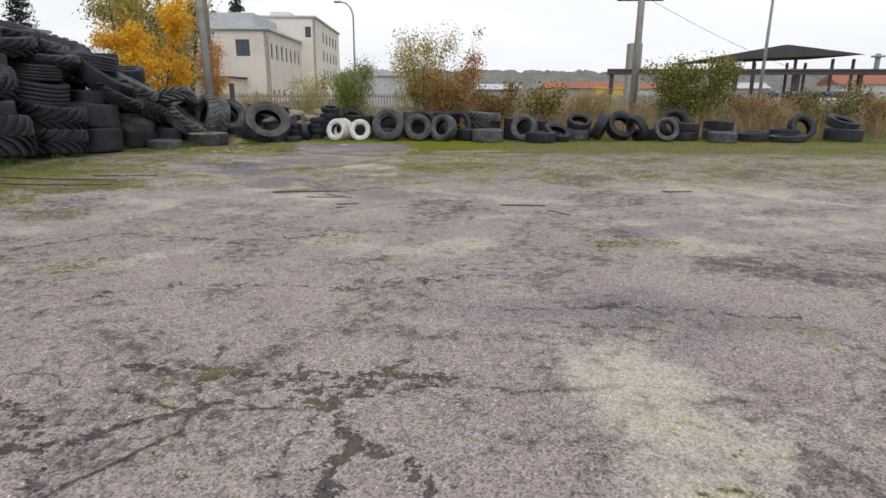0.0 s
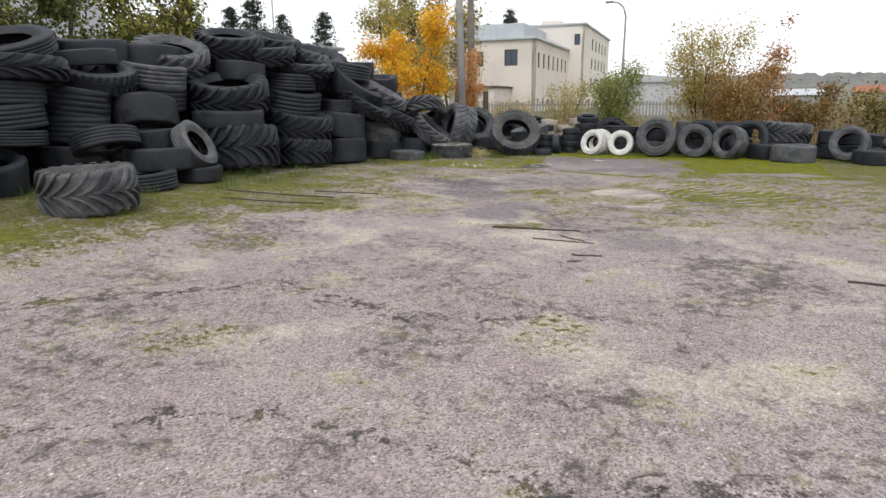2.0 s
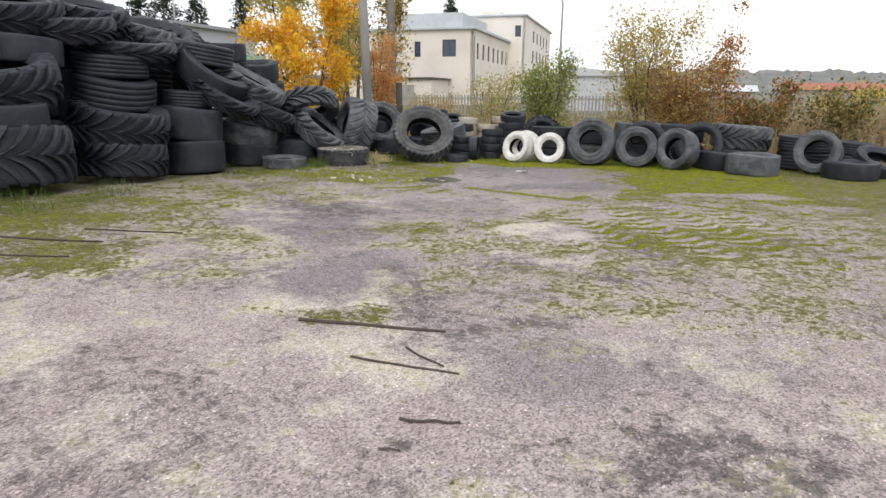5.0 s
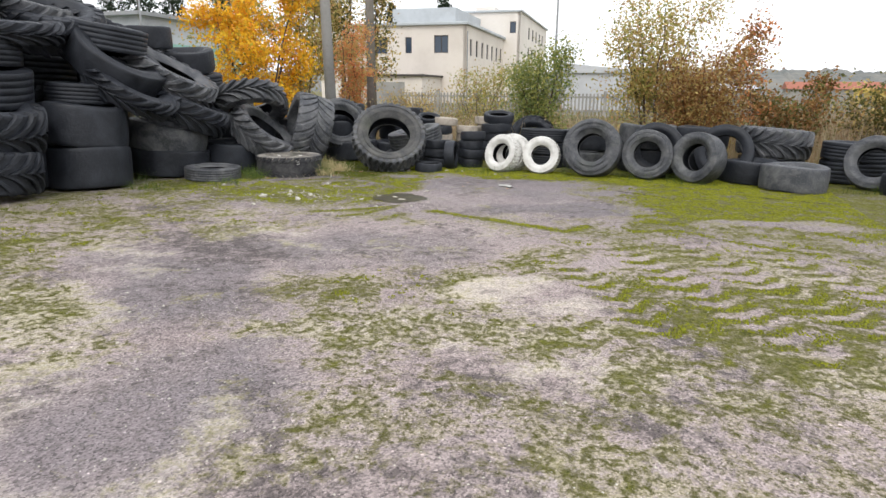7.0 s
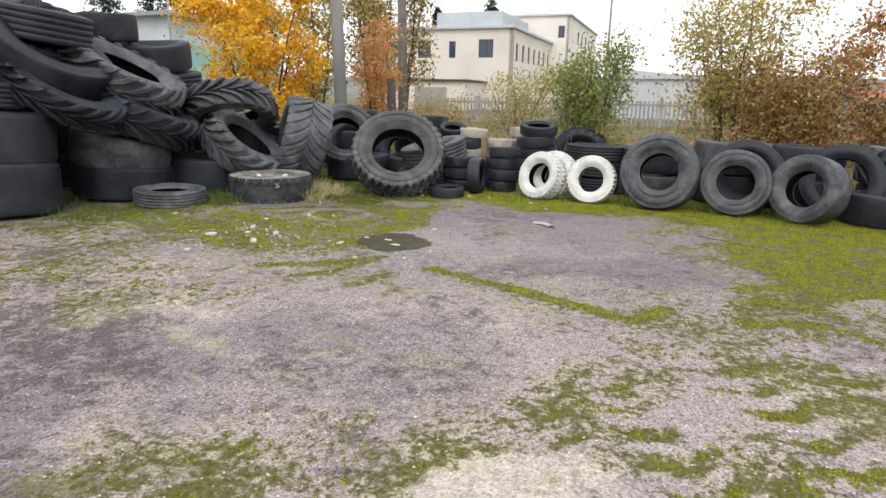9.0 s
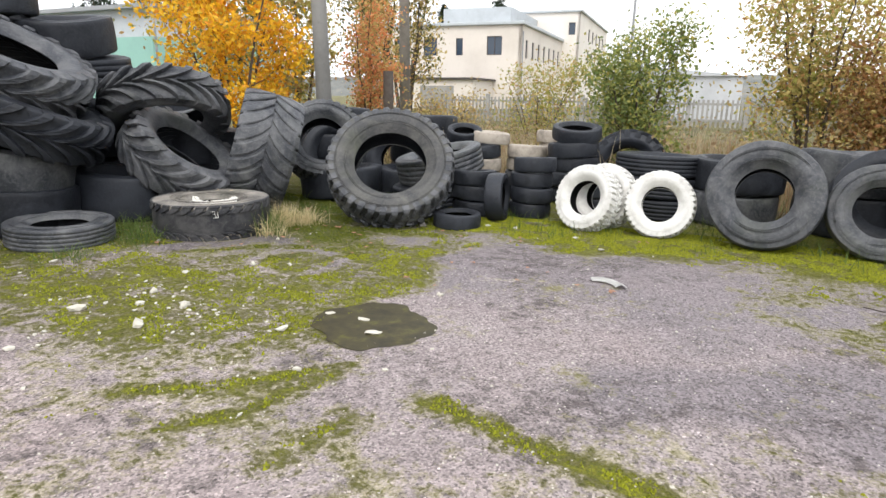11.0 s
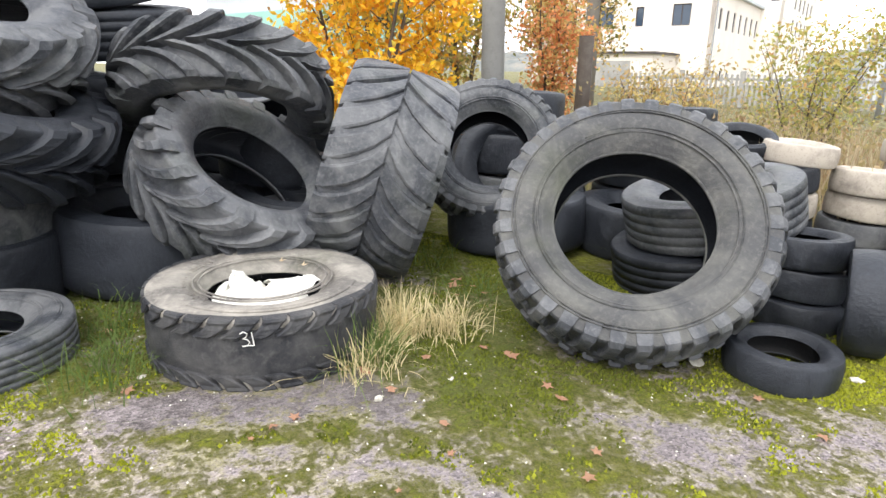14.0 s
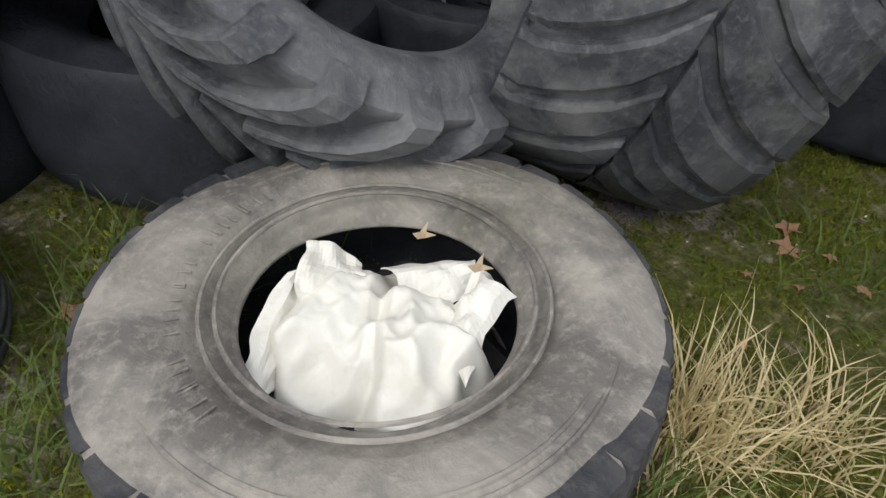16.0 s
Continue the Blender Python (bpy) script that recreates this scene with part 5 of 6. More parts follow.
def fence(x0, y0, x1, y1, n):
    ob = thing("concrete_fence", pose(0, 0, 0), "low pale concrete picket fence behind the weeds", "fence")
    d = Vector((x1 - x0, y1 - y0, 0))
    ang = math.atan2(d.y, d.x)
    me = mesh_of("picket", box(-0.05, 0.05, -0.03, 0.03, 0.1, 1.35, bevel=0.012), CONCRETE)
    post = mesh_of("post", box(-0.1, 0.1, -0.08, 0.08, 0, 1.5, bevel=0.02), CONCRETE)
    for k in range(n):
        u = Vector((x0, y0, 0)) + d * (k / (n - 1))
        ob_ = part("post" if k % 12 == 0 else "picket", post if k % 12 == 0 else me, None, ob)
        ob_.matrix_basis = Matrix.Translation(u) @ Matrix.Rotation(ang, 4, "Z")
    for z in (0.35, 1.1):
        b = box(0, d.length, 0.035, 0.085, z, z + 0.1)
        b.transform(Matrix.Translation((x0, y0, 0)) @ Matrix.Rotation(ang, 4, "Z"))
        part("rail", b, CONCRETE, ob)


fence(-17, 44, 22, 45.5, 190)

shed = thing("white_shed", pose(-6.4, 60, 0), "white sheet-metal shed with a sloping roof", "shed")
part("wall", box(-3.3, 4, 0, 8, 0, 2.9), GREY_WALL, shed)
bm = bmesh.new()
v = [bm.verts.new(p) for p in ((-3.5, -0.2, 3.7), (4.2, -0.2, 2.9), (4.2, 8.2, 2.9), (-3.5, 8.2, 3.7), (-3.5, -0.2, 2.9), (-3.5, 8.2, 2.9))]
for f in ((0, 1, 2, 3), (0, 4, 1), (3, 2, 5), (0, 3, 5, 4), (4, 5, 2, 1)):
    bm.faces.new([v[i] for i in f])
part("roof", bm, GREY_WALL, shed)
for k, (bx, by, bw, bh, mat) in enumerate(((28, 150, 16, 3.6, RED_ROOF), (44, 155, 12, 3.4, RED_ROOF), (8, 140, 10, 3.0, GREY_WALL), (100, 140, 36, 5.0, RED_ROOF), (70, 160, 14, 3.6, GREY_WALL))):
    far = thing("far_shed", pose(bx, by, 0), "low far shed with a rust-red roof" if mat == RED_ROOF else "low far grey shed", "shed", "far sheds")
    part("wall", box(-bw / 2, bw / 2, 0, 8, 0, bh * 0.6), GREY_WALL if k % 2 else CONCRETE, far)
    bm = bmesh.new()
    v = [bm.verts.new(p) for p in ((-bw / 2 - 0.4, -0.4, bh * 0.6), (bw / 2 + 0.4, -0.4, bh * 0.6), (bw / 2 + 0.4, 8.4, bh * 0.6), (-bw / 2 - 0.4, 8.4, bh * 0.6), (-bw / 2 - 0.4, 4, bh), (bw / 2 + 0.4, 4, bh))]
    for f in ((0, 1, 5, 4), (2, 3, 4, 5), (0, 4, 3), (1, 2, 5), (0, 3, 2, 1)):
        bm.faces.new([v[i] for i in f])
    part("roof", bm, mat, far)
hut = thing("yellow_hut", pose(34.5, 147, 0), "small yellow hut far across the field", "hut", "far sheds")
part("wall", box(-4, 4, -3, 0, 0, 2.0), YELLOW, hut)
part("roof", box(-4.3, 4.3, -3.3, 0.3, 2.0, 2.3), YELLOW, hut)
tower = thing("concrete_tower", pose(22.0, 82, 0), "thin grey concrete tower behind the pole", "tower")
part("shaft", box(-0.8, 0.8, -0.8, 0.8, 0, 7.4, bevel=0.08), CONCRETE, tower)

# ---- canopy and pipe bridge at the scrap yard ----
canopy = thing("open_canopy", pose(29.4, 60, 0, 0, 0, 0), "dark low-pitched canopy roof on thin steel columns", "canopy")
bm = bmesh.new()
v = [bm.verts.new(p) for p in ((-8.2, -4, 4.15), (5.6, -4, 4.65), (5.6, 5, 4.65), (-8.2, 5, 4.15), (0.8, 0, 5.75), (0.8, 1.0, 5.75))]
for f in ((0, 1, 4), (1, 2, 5, 4), (2, 3, 5), (3, 0, 4, 5), (0, 3, 2, 1)):
    bm.faces.new([v[i] for i in f])
bmesh.ops.solidify(bm, geom=bm.faces[:], thickness=0.12)
part("roof", bm, DARK_STEEL, canopy)
for cx in (-7.2, -3.6, 0, 3.2, 5.0):
    for cy in (-3.4, 4.4):
        part("column", box(cx - 0.1, cx + 0.1, cy - 0.1, cy + 0.1, 0, 4.3), DARK_STEEL, canopy)
bridge = thing("pipe_bridge", pose(24, 52, 0), "long rusty steel pipe bridge on columns", "pipe bridge")
part("beam", box(-12, 40, -0.3, 0.3, 2.85, 3.1), DARK_STEEL, bridge)
bm = bmesh.new()
add_tube(bm, [(-12, 0, 3.2), (40, 0, 3.2)], [0.12, 0.12], 8)
part("pipe", bm, DARK_STEEL, bridge)
for k in range(11):
    part("column", box(-11.8 + 5 * k, -11.5 + 5 * k, -0.15, 0.15, 0, 2.85), DARK_STEEL, bridge)
for k, px_ in enumerate((9.5, 13.2)):
    valve = part("valve", box(px_ - 0.15, px_ + 0.15, -0.15, 0.15, 3.28, 4.5, bevel=0.03), GREY_STEEL, bridge)
    part("hand_wheel", box(px_ - 0.4, px_ + 0.4, -0.3, 0.3, 4.2, 4.35, bevel=0.03), GREY_STEEL, valve)
scrap_rng = random.Random(88)
for k in range(16):
    hx = 17 + 2.2 * k + scrap_rng.uniform(-0.6, 0.6)
    car_ = thing("scrap_car", pose(hx, 49 + scrap_rng.uniform(-2, 2), 0, 0, 0, scrap_rng.uniform(0, 180)), "crushed scrap car far behind the weeds", "car", "scrap cars")
    base = 0.3
    shell = part("body", box(-1.9, 1.9, -0.8, 0.8, base, base + 0.75, bevel=0.12), scrap_rng.choice((GREY_STEEL, DARK_STEEL, RED_ROOF, GREY_WALL)), car_)
    part("cabin", box(-1.0, 1.1, -0.7, 0.7, base + 0.75, base + 1.25, bevel=0.18), GLASS, shell)
    for wx in (-1.2, 1.2):
        for wy in (-0.78, 0.6):
            bm = bmesh.new()
            add_tube(bm, [(wx, wy, 0.32), (wx, wy + 0.2, 0.32)], [0.32, 0.32], 12)
            part("wheel", bm, RUBBER, car_)

# ---- buildings behind the pile ----
teal = thing("teal_shed", pose(-30.3, 35.5, 0, 0, 0, 0), "teal sheet-metal shed with a grey flat top", "shed")
part("wall", box(-9, 1.4, 0, 9, 0, 4.0), TEAL, teal)
part("upper_wall", box(-9, 1.0, 0.6, 8.4, 4.0, 5.4), GREY_WALL, teal, "pale grey upper storey")
part("roof", box(-9.4, 1.4, 0.2, 8.8, 5.4, 5.6), GREY_STEEL, teal)
mast = pole("mast", "thin grey mast beside the teal shed", -27.6, 34.6, 9.0, 0.07, 0.04, GREY_STEEL)
hall = thing("white_hall", pose(-27, 4, 0), "long pale grey hall behind the trees", "hall")
for k in range(24):
    part("wall_panel", box(-1, 0, -20 + 1.6 * k, -20 + 1.6 * k + 1.57, 0, 7.5, bevel=0.02), GREY_WALL, hall)
part("back_wall", box(-10, -1.05, -20, 18.4, 0, 7.4), GREY_WALL, hall)
part("roof", box(-10.5, 0.3, -20.3, 18.7, 7.5, 7.8), DARK_STEEL, hall)


# ---- far hills and woods, haze painted into their colour ----
def hills():
    r = np.random.default_rng(5)
    verts, faces = [], []
    xs = np.linspace(-700, 900, 800)
    for i, x in enumerate(xs):
        top = 12.5 + 3.5 * noise.noise(Vector((x * 0.006, 1.7, 0))) + 1.4 * noise.noise(Vector((x * 0.06, 5.1, 0))) + r.normal(0, 0.55)
        for y, z in ((340, -1), (355, top * 0.45), (400, top), (470, -1)):
            verts.append((x, y, z))
        if i:
            o = 4 * i
            faces += [(o - 4 + k, o + k, o + k + 1, o - 4 + k + 1) for k in range(3)]
    tagged(new("backdrop", data_mesh("backdrop", verts, faces, HAZED_WOODS)), "wooded hills on the horizon with haze in their colour", "hills", kind="structure")


hills()


# ---- small things on the ground ----
def stick(points, r):
    bm = bmesh.new()
    add_tube(bm, points, [r * (1 - 0.4 * k / len(points)) for k in range(len(points))], 6)
    ob = new("wood_strip", mesh_of("wood_strip", bm, STICK))
    tagged(ob, "thin dark rotten strip of wood on asphalt", "stick", "strips of wood")


sr = random.Random(61)
for x0, y0, x1, y1, r in ((-2.84, 9.17, -1.79, 9.33, 0.022), (-1.95, 9.0, -1.62, 8.82, 0.014), (-2.2, 8.75, -1.5, 8.78, 0.014), (-1.63, 8.2, -1.33, 8.29, 0.016), (-1.6, 7.95, -1.5, 7.97, 0.012), (0.72, 8.2, 1.36, 8.16, 0.02), (1.34, 7.86, 1.6, 7.55, 0.014), (3.4, 9.5, 3.9, 9.55, 0.02), (-7.6, 9.6, -6.0, 10.3, 0.022), (-7.2, 9.1, -5.8, 9.75, 0.018), (-6.6, 10.6, -5.6, 11.0, 0.016), (-1.6, 18.0, -0.9, 17.7, 0.008), (0.2, 18.2, 1.2, 18.0, 0.008)):
    pts = []
    for k in range(6):
        u = k / 5
        x, y = x0 + (x1 - x0) * u + sr.uniform(-1, 1) * 0.012, y0 + (y1 - y0) * u + sr.uniform(-1, 1) * 0.012
        pts.append((x, y, ground_z(x, y) + r * 0.4))
    stick(pts, r * 0.6)


def shard(x, y, size, flat, seed, label="pale broken plaster shard on the moss"):
    size *= 0.7
    r = random.Random(seed)
    bm = bmesh.new()
    bmesh.ops.create_icosphere(bm, subdivisions=1, radius=1.0)
    for v in bm.verts:
        v.co *= r.uniform(0.7, 1.25)
    m = Matrix.LocRotScale((0, 0, size * flat * 0.5), Euler((r.uniform(-0.2, 0.2), r.uniform(-0.2, 0.2), r.uniform(0, 6))), (size, size * r.uniform(0.5, 0.8), size * flat))
    bm.transform(m)
    ob = new("plaster_shard", mesh_of("plaster_shard", bm, STONE))
    ob.location = (x, y, ground_z(x, y))
    tagged(ob, label, "stone", "plaster shards")


for k, (x, y, s, f) in enumerate(((-6.3, 15.5, 0.10, 0.4), (-5.72, 15.48, 0.075, 0.6), (-6.04, 15.76, 0.05, 0.6), (-5.76, 15.88, 0.05, 0.7), (-4.91, 15.85, 0.07, 0.4), (-4.55, 16.21, 0.06, 0.3), (-4.38, 16.04, 0.09, 0.2), (-4.81, 16.21, 0.08, 0.25),
                                   (-4.47, 15.43, 0.04, 0.6), (-4.32, 16.87, 0.04, 0.6), (-6.06, 16.87, 0.045, 0.7), (-7.54, 16.14, 0.06, 0.3), (-6.03, 14.91, 0.05, 0.5))):
    shard(x, y, s, f, k)
for k, (x, y, s, f) in enumerate(((-5.74, 15.85, 0.05, 0.7), (-6.17, 15.98, 0.05, 0.7), (-6.37, 16.45, 0.08, 0.2), (-3.56, 18.79, 0.09, 0.2), (-4.35, 16.89, 0.03, 0.7), (-5.8, 17.02, 0.04, 0.5), (-6.47, 17.67, 0.032, 0.8), (-6.35, 18.03, 0.026, 0.5),
                                   (-5.08, 19.16, 0.08, 0.3), (-5.55, 18.99, 0.10, 0.2), (-4.9, 19.3, 0.07, 0.3), (-4.6, 19.35, 0.06, 0.3), (-7.41, 17.08, 0.03, 0.4), (-3.9, 19.2, 0.05, 0.3), (-6.6, 16.2, 0.035, 0.5))):
    shard(x, y, s, f, 100 + k)
pr = random.Random(62)
for k in range(90):
    x, y = pr.gauss(-5.9, 0.6), pr.gauss(15.7, 0.45)
    shard(x, y, pr.uniform(0.009, 0.03), 0.5, 200 + k)

# curved white shards broken off a fender
bm = bmesh.new()
n = 12
ring = []
for k in range(n + 1):
    a = radians(200 - 110 * k / n)
    wdt = 0.035 + 0.02 * k / n
    for rr, zz in ((0.19 - wdt, 0.012), (0.19, 0.035), (0.19 + wdt, 0.012)):
        ring.append(bm.verts.new((rr * math.cos(a), 0.8 * rr * math.sin(a), zz)))
for k in range(n):
    for j in range(2):
        bm.faces.new((ring[3 * k + j], ring[3 * k + j + 1], ring[3 * k + j + 4], ring[3 * k + j + 3]))
bmesh.ops.solidify(bm, geom=bm.faces[:], thickness=0.008)
ob = new("plastic_shard", mesh_of("plastic_shard", bm, WHITE_TYRE, True))
ob.matrix_basis = pose(-3.32, 17.55, ground_z(-3.32, 17.55) + 0.004, 0, 0, -70)
tagged(ob, "curved broken white plastic piece lying on moss", "debris")

# gravel chips on the asphalt
def chips():
    r = random.Random(63)
    verts, faces = [], []
    for k in range(9000):
        u = r.random()
        cx, cy = -0.2 - 6.0 * u ** 2, 0.2 + 18.5 * u
        x, y = cx + r.gauss(0, 2.2), cy + r.gauss(0, 1.2)
        if y > 19.4 or x < -8.5:
            continue
        s = r.uniform(0.003, 0.008) * (1.6 if r.random() < 0.06 else 1)
        z = ground_z(x, y)
        o = len(verts)
        a = r.uniform(0, 6.28)
        for q in range(4):
            verts.append((x + s * math.cos(a + q * 1.57) * r.uniform(0.7, 1.3), y + s * math.sin(a + q * 1.57) * r.uniform(0.7, 1.3), z - 0.001))
        verts.append((x, y, z + s * 0.8))
        faces += [(o, o + 1, o + 4), (o + 1, o + 2, o + 4), (o + 2, o + 3, o + 4), (o + 3, o, o + 4)]
    tagged(new("gravel", data_mesh("gravel", verts, faces, STONE)), "loose pale gravel chips on the asphalt", "gravel", kind="stuff")


chips()


# moss cushions
def moss():
    rng = np.random.default_rng(64)
    u = rng.random(420000)
    y = 19.9 - 7.9 * u ** 1.7
    x = rng.uniform(-8.6, 1.5, len(u))
    z = np.array([noise.noise(Vector((a * 4.6, b_ * 4.6, 0))) * 0.42 + noise.noise(Vector((a * 17, b_ * 17, 2))) * 0.25 for a, b_ in zip(x.tolist(), y.tolist())])
    keep = yard_moss(x, y) + z > 0.54 + 0.14 * rng.random(len(u))
    x, y = x[keep], y[keep]
    # cushions near the tyres take the colour with shade in it
    shaded = yard_lush_shade(x, y) > rng.uniform(0.1, 0.6, len(x))
    for xs, ys, material, label in ((x[~shaded], y[~shaded], L_MOSS, "bright yellow-green moss cushions on the asphalt"), (x[shaded], y[shaded], L_SHADED_MOSS, "deep green moss cushions darkened for shade around the tyres")):
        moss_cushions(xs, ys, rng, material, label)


def moss_cushions(x, y, rng, material, label):
    n = len(x)
    s, h, a0 = rng.uniform(0.005, 0.014, n), rng.uniform(0.006, 0.02, n), rng.uniform(0, 6.28, n)
    g = np.array([ground_z(p, q) for p, q in zip(x.tolist(), y.tolist())]) - 0.003
    corners = [np.stack([x + s * np.cos(a0 + 2.09 * q), y + s * np.sin(a0 + 2.09 * q), g], 1) for q in range(3)]
    corners.append(np.stack([x + rng.uniform(-0.6, 0.6, n) * s, y + rng.uniform(-0.6, 0.6, n) * s, g + h], 1))
    o = np.arange(n) * 4
    faces = np.concatenate([np.stack([o, o + 1, o + 3], 1), np.stack([o + 1, o + 2, o + 3], 1), np.stack([o + 2, o, o + 3], 1)])
    tagged(new("moss", data_mesh("moss", np.stack(corners, 1).reshape(-1, 3).tolist(), faces.tolist(), material)), label, "moss", kind="stuff")


moss()


def tuft(x, y, n, lo, hi, material, seed, label, spread=0.12, lean=0.45, width=0.0028):
    r = random.Random(seed)
    verts, faces = [], []
    for k in range(n):
        bx, by = r.gauss(0, spread), r.gauss(0, spread)
        h, a = r.uniform(lo, hi), r.uniform(0, 6.28)
        dx, dy = r.gauss(0, lean) * h + bx * 0.6, r.gauss(0, lean) * h + by * 0.6
        ox, oy = math.cos(a) * width, math.sin(a) * width
        o = len(verts)
        for u, ww in ((0, 1.0), (0.35, 0.9), (0.7, 0.65)):
            zz = h * (u - 0.35 * u * u * (abs(dx) + abs(dy)) / h) - 0.01
            verts += [(bx + dx * u * u - ox * ww, by + dy * u * u - oy * ww, zz), (bx + dx * u * u + ox * ww, by + dy * u * u + oy * ww, zz)]
        verts.append((bx + dx, by + dy, max(0.01, h * (1 - 0.45 * (abs(dx) + abs(dy)) / h))))
        faces += [(o, o + 1, o + 3, o + 2), (o + 2, o + 3, o + 5, o + 4), (o + 4, o + 5, o + 6)]
    ob = new("grass_tuft", data_mesh("grass_tuft", verts, faces, material))
    ob.location = (x, y, ground_z(x, y))
    tagged(ob, label, "grass", "grass tufts")


tuft(-6.88, 18.2, 340, 0.12, 0.37, L_STRAW, 71, "tuft of dry straw-coloured grass beside a tyre", 0.075, 0.32)
tuft(-6.72, 18.42, 220, 0.1, 0.30, L_STRAW, 72, "tuft of dry straw-coloured grass beside a tyre", 0.08, 0.5)
tuft(-6.80, 17.90, 240, 0.10, 0.36, L_GRASS, 73, "tuft of long green grass beside a tyre", 0.09, 0.5)
tuft(-6.74, 17.84, 160, 0.10, 0.30, L_STRAW, 74, "tuft of dry straw-coloured grass beside a tyre", 0.09, 0.5)
tuft(-7.55, 16.95, 200, 0.08, 0.28, L_GRASS, 75, "tuft of green grass between two tyres", 0.12, 0.6)
tuft(-8.0, 17.2, 220, 0.08, 0.24, L_GRASS, 76, "tuft of green grass at the foot of the pile", 0.16, 0.6)
tuft(-6.95, 19.0, 160, 0.06, 0.2, L_GRASS, 77, "tuft of green grass before the leaning tyre", 0.14, 0.7)
tuft(-7.5, 16.3, 120, 0.05, 0.2, L_GRASS, 78, "tuft of green grass between two tyres", 0.12, 0.6)
tuft(-4.75, 19.9, 120, 0.05, 0.2, L_GRASS, 79, "tuft of green grass before the car tyres", 0.12, 0.6)


def fallen_leaf(x, y, s, seed):
    r = random.Random(seed)
    bm = bmesh.new()
    c = bm.verts.new((0, 0, 0.006))
    rim = []
    for k in range(10):
        a = 2 * math.pi * k / 10
        rr = s * (1.0 if k % 2 else 0.5) * r.uniform(0.8, 1.15)
        rim.append(bm.verts.new((rr * math.cos(a), rr * math.sin(a), r.uniform(0.0, 0.35 * s))))
    for k in range(10):
        bm.faces.new((c, rim[k], rim[(k + 1) % 10]))
    ob = new("fallen_leaf", mesh_of("fallen_leaf", bm, L_FALLEN))
    ob.matrix_basis = pose(x, y, ground_z(x, y) + 0.012, r.uniform(-12, 12), r.uniform(-12, 12), r.uniform(0, 360))
    tagged(ob, "curled brown fallen maple leaf on the moss", "leaf", "fallen leaves")


lr = random.Random(81)
for x, y, s in ((-7.15, 19.07, 0.05), (-7.1, 18.98, 0.055), (-7.99, 17.18, 0.045), (-6.57, 18.1, 0.03), (-6.26, 18.4, 0.04), (-6.43, 18.38, 0.04), (-6.87, 19.0, 0.035), (-6.94, 18.39, 0.03), (-6.79, 17.75, 0.04), (-6.7, 17.8, 0.05), (-6.3, 18.41, 0.03), (-5.97, 18.25, 0.035), (-8.3, 17.0, 0.045)):
    fallen_leaf(x, y, s, int(-x * 1000))
for k in range(45):
    fallen_leaf(lr.uniform(-8.2, -3), lr.uniform(16.8, 19.3), lr.uniform(0.015, 0.035), 900 + k)

# ---- puddle ----
verts, faces = [(-4.46, 16.17, 0.0)], []
for k in range(72):
    a = 2 * math.pi * k / 72
    rr = 1 + 0.07 * math.sin(4 * a + 0.9) + 0.10 * math.sin(2 * a + 2.2) + 0.035 * math.sin(9 * a) + 0.02 * math.sin(17 * a + 2)
    verts.append((-4.46 + 0.36 * rr * math.cos(a), 16.17 + 0.40 * rr * math.sin(a), 0.0))
    faces.append((0, 1 + k, 1 + (k + 1) % 72))
ob = new("water", data_mesh("water", verts, faces, WATER))
ob.location.z = ground_z(-4.46, 16.17) + 0.005
tagged(ob, "shallow dark puddle in the mossy asphalt", "puddle", kind="structure")


# ---- tarpaulin crumpled inside the flat tyre ----
def tarp(cx, cy, cz, length, width, turn, height, seed):
    """One folded flap of sheet with pleats and a turned edge."""
    n, m = 18, 12
    verts, faces = [], []
    for i in range(n):
        for j in range(m):
            u, v = i / (n - 1) - 0.5, j / (m - 1) - 0.5
            pleat = 0.022 * abs(((2.3 * u + 0.8 * v + 0.37 * seed) % 1.0) - 0.5)
            curl = 0.55 * max(0.0, abs(v) - 0.33 + 0.05 * math.sin(seed + 6 * u)) ** 1.2 * (1 if (seed + (v > 0)) % 2 else -0.8)
            z = height * (0.75 - 1.6 * v * v) + 0.09 * u * math.sin(seed * 2.1) + pleat + curl * 0.4 + 0.012 * noise.noise(Vector((u * 4, v * 4, seed)))
            verts.append((u * length * (1 + 0.16 * math.sin(seed * 1.3 + 5 * v)), v * width * (1 + 0.3 * math.sin(seed + 3 * u)), z))
    faces = [(i * m + j, (i + 1) * m + j, (i + 1) * m + j + 1, i * m + j + 1) for i in range(n - 1) for j in range(m - 1)]
    me = data_mesh("flap", verts, faces, CLOTH)
    return me, pose(cx, cy, cz, 0, 0, turn)


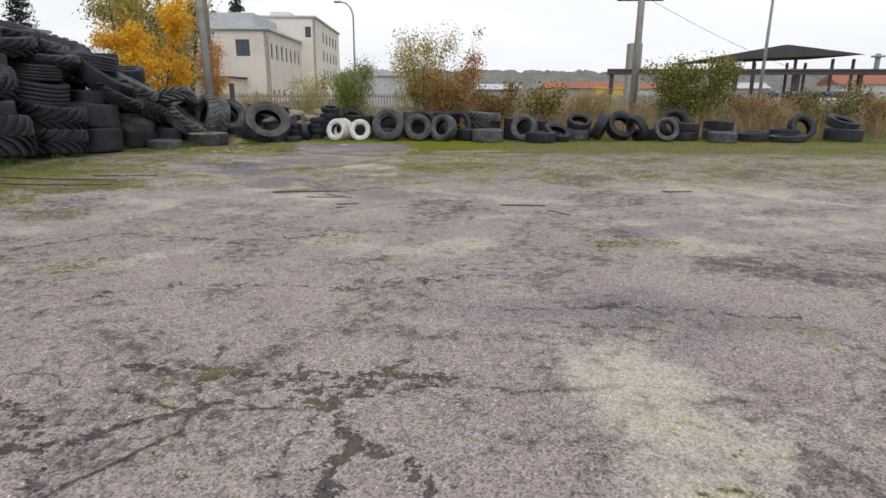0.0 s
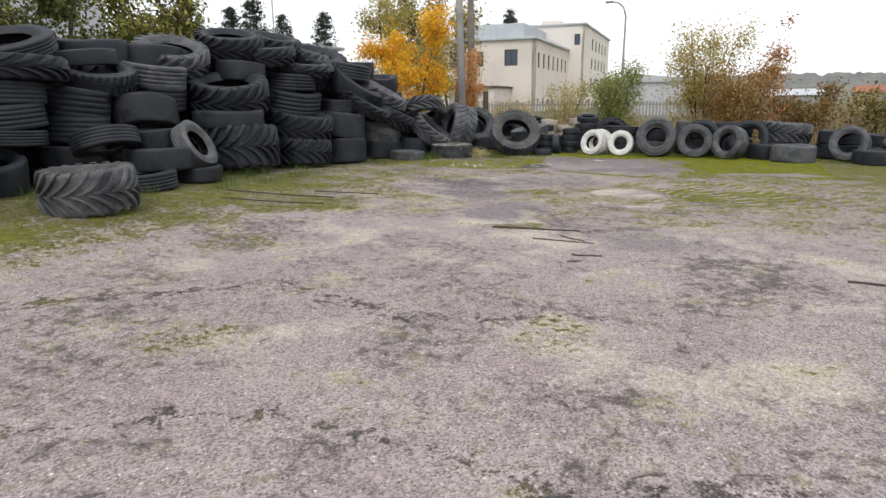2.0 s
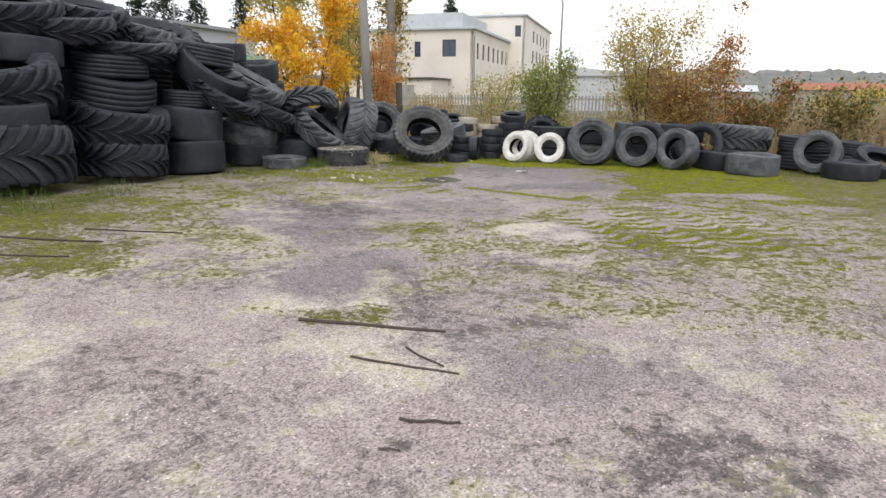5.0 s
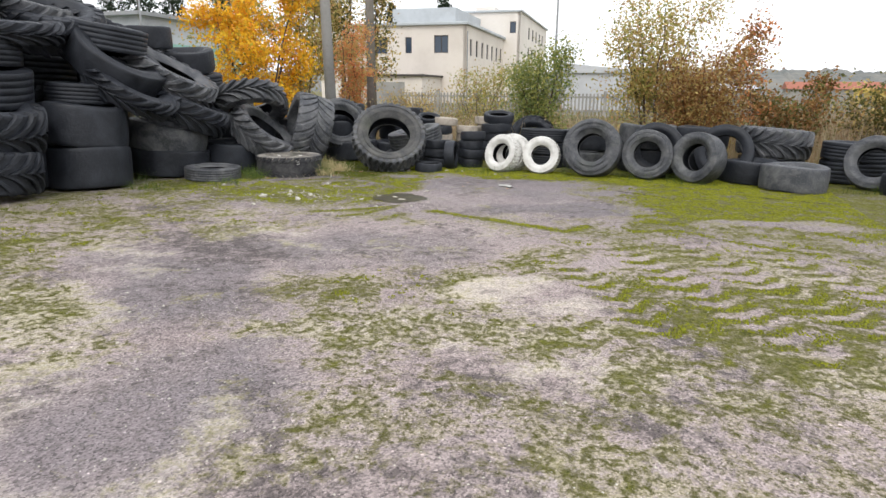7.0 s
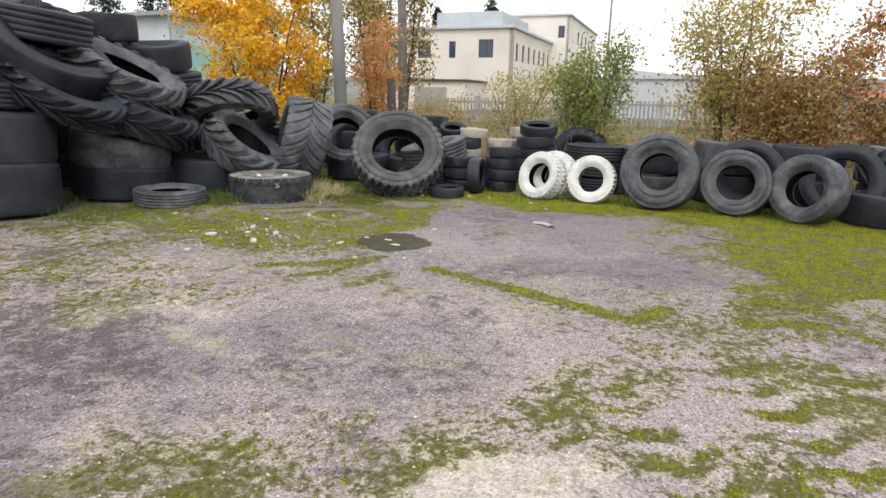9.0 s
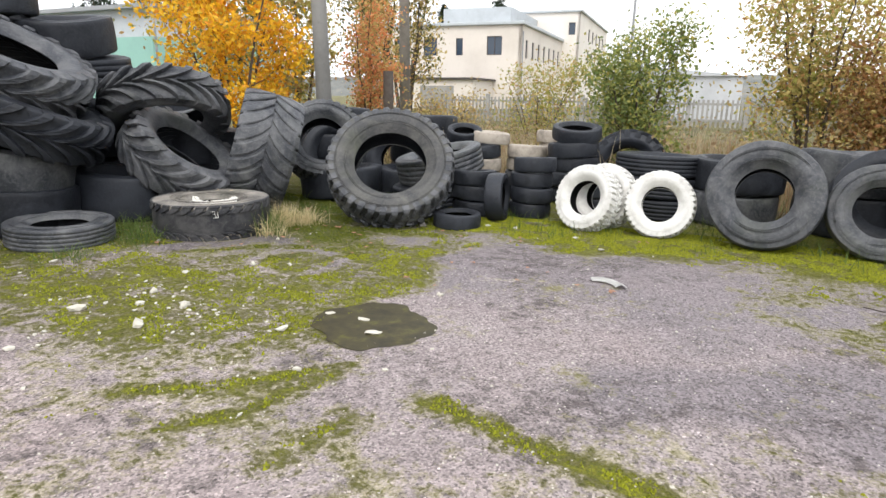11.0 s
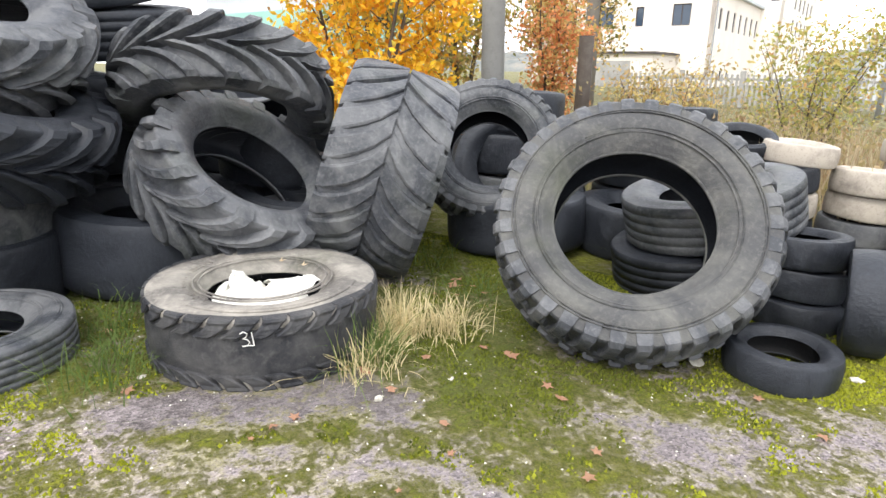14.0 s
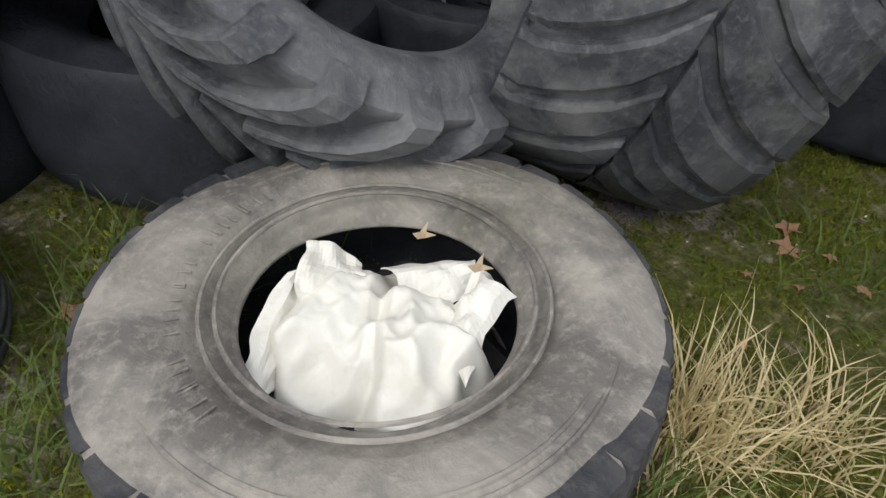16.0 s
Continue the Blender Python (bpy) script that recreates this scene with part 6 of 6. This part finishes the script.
cloth = thing("tarpaulin", pose(-7.365, 17.73, 0.035) @ Matrix.Diagonal((0.9, 0.9, 1.0, 1.0)), "crumpled white tarpaulin stuffed into the tyre", "tarpaulin")
def crumpled_sheet(radius):
    """A sheet stuffed into a round hole: soft swells, sharp creases, and an edge that turns down."""
    rings, spokes = 34, 96
    verts, faces = [], []
    for i in range(rings + 1):
        u = i / rings
        for k in range(spokes):
            a_ = 2 * math.pi * k / spokes
            edge_r = radius * (1 + 0.07 * math.sin(3 * a_ + 1) + 0.06 * math.sin(5 * a_ + 2.5) + 0.03 * math.sin(11 * a_))
            x_, y_ = edge_r * u * math.cos(a_), edge_r * u * math.sin(a_)
            q = Vector((x_ * 5.0, y_ * 5.0, 0.4))
            crease = abs(noise.noise(q)) * 0.095 + abs(noise.noise(q * 2.1 + Vector((3, 1, 7)))) * 0.06 + abs(noise.noise(q * 4.7 + Vector((1, 5, 2)))) * 0.012
            split = 0.05 * max(0.0, 1 - abs(0.8 * x_ + 0.6 * y_ + 0.03 * math.sin(20 * y_)) / 0.035) * (0.3 + u)
            z_ = 0.295 - crease - split - 0.05 * u * u - 0.11 * max(0.0, u - 0.8) / 0.2 + 0.03 * math.sin(2 * a_ + 0.4) * u
            verts.append((x_, y_, z_))
    for i in range(rings):
        for k in range(spokes):
            n_ = (k + 1) % spokes
            faces.append((i * spokes + k, (i + 1) * spokes + k, (i + 1) * spokes + n_, i * spokes + n_))
    return data_mesh("sheet", verts, faces, CLOTH, True)


sheet = part("sheet", crumpled_sheet(0.275), None, cloth)
sheet.location = (0.045, -0.035, 0.0)
for k, (cx, cy, cz, ln, wd, tn, hh, tilt) in enumerate(((-0.10, -0.21, 0.20, 0.28, 0.10, 143, 0.03, 55), (-0.16, -0.03, 0.20, 0.15, 0.13, 60, 0.09, 20), (-0.03, 0.18, 0.19, 0.24, 0.13, 75, 0.08, 25), (0.15, 0.15, 0.20, 0.22, 0.16, 100, 0.08, -25))):
    me, m = tarp(cx, cy, cz, ln, wd, tn, hh, k + 1)
    m = m @ Matrix.Rotation(radians(tilt), 4, "X")
    f = part("flap", me, None, cloth)
    f.matrix_basis = m
    mod = f.modifiers.new("thick", "SOLIDIFY")
    mod.thickness = 0.004
# added near-black box below the sheet, so gaps round it look dark
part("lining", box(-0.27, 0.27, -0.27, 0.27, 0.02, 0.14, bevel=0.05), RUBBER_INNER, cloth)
for dx, dy in ((-0.06, 0.13), (0.10, 0.17)):
    f = part("leaf", data_mesh("leaf", [(0, 0, 0), (0.035, -0.008, 0.01), (0.03, 0.015, 0.0), (0.05, 0.035, 0.012), (0.018, 0.028, 0.004), (0.0, 0.045, 0.015), (0.005, 0.018, 0.0)], [(0, 1, 2, 4, 6), (2, 3, 4), (4, 5, 6)], L_FALLEN), None, cloth)
    f.location = (dx, dy, 0.36)


# ---- chalk mark on the flat tyre: a three and a short stroke ----
def chalk(points, r=0.0028):
    bm = bmesh.new()
    add_tube(bm, points, [r] * len(points), 5)
    return bm


mark = thing("chalk_mark", Matrix.Translation((-7.365, 17.73, 0.0)) @ Matrix.Rotation(radians(-42), 4, "Z"), "hand-drawn white chalk number on the tyre tread", "chalk mark")
rad_ = 0.586


def on_tread(s, z):
    a = s / rad_
    return (rad_ * math.cos(a), rad_ * math.sin(a), z)


part("digit", chalk([on_tread(s, z) for s, z in ((-0.028, 0.292), (-0.012, 0.302), (0.004, 0.292), (-0.002, 0.277), (-0.016, 0.270), (0.002, 0.266), (0.012, 0.252), (0.002, 0.237), (-0.02, 0.234))]), WHITE_TYRE, mark)
part("stroke", chalk([on_tread(s, z) for s, z in ((0.022, 0.298), (0.026, 0.265), (0.03, 0.236))]), WHITE_TYRE, mark)
part("stroke", chalk([on_tread(s, z) for s, z in ((0.006, 0.238), (0.03, 0.236))]), WHITE_TYRE, mark)

# raised rings and unreadable moulded lettering on the flat tyre
for rr in (0.315, 0.345, 0.455, 0.478):
    bm = bmesh.new()
    add_tube(bm, [(rr * math.cos(2 * math.pi * k / 72), rr * math.sin(2 * math.pi * k / 72), 0.172 if rr < 0.4 else 0.176) for k in range(73)], [0.0055] * 73, 6)
    part("sidewall_ring", bm, RUBBER_PALE, FLAT_TYRE)
for k in range(16):
    if k in (5, 11):
        continue
    for off in (-0.018, 0.018) if k % 3 else (0.0,):
        bm = bmesh.new()
        m = Matrix.Rotation(0.11 * k, 4, "Z") @ Matrix.LocRotScale((0.40, off, 0.1775), None, (0.045, 0.004, 0.005))
        bmesh.ops.create_cube(bm, size=1.0, matrix=m)
        part("moulded_letter", bm, RUBBER_PALE, FLAT_TYRE)
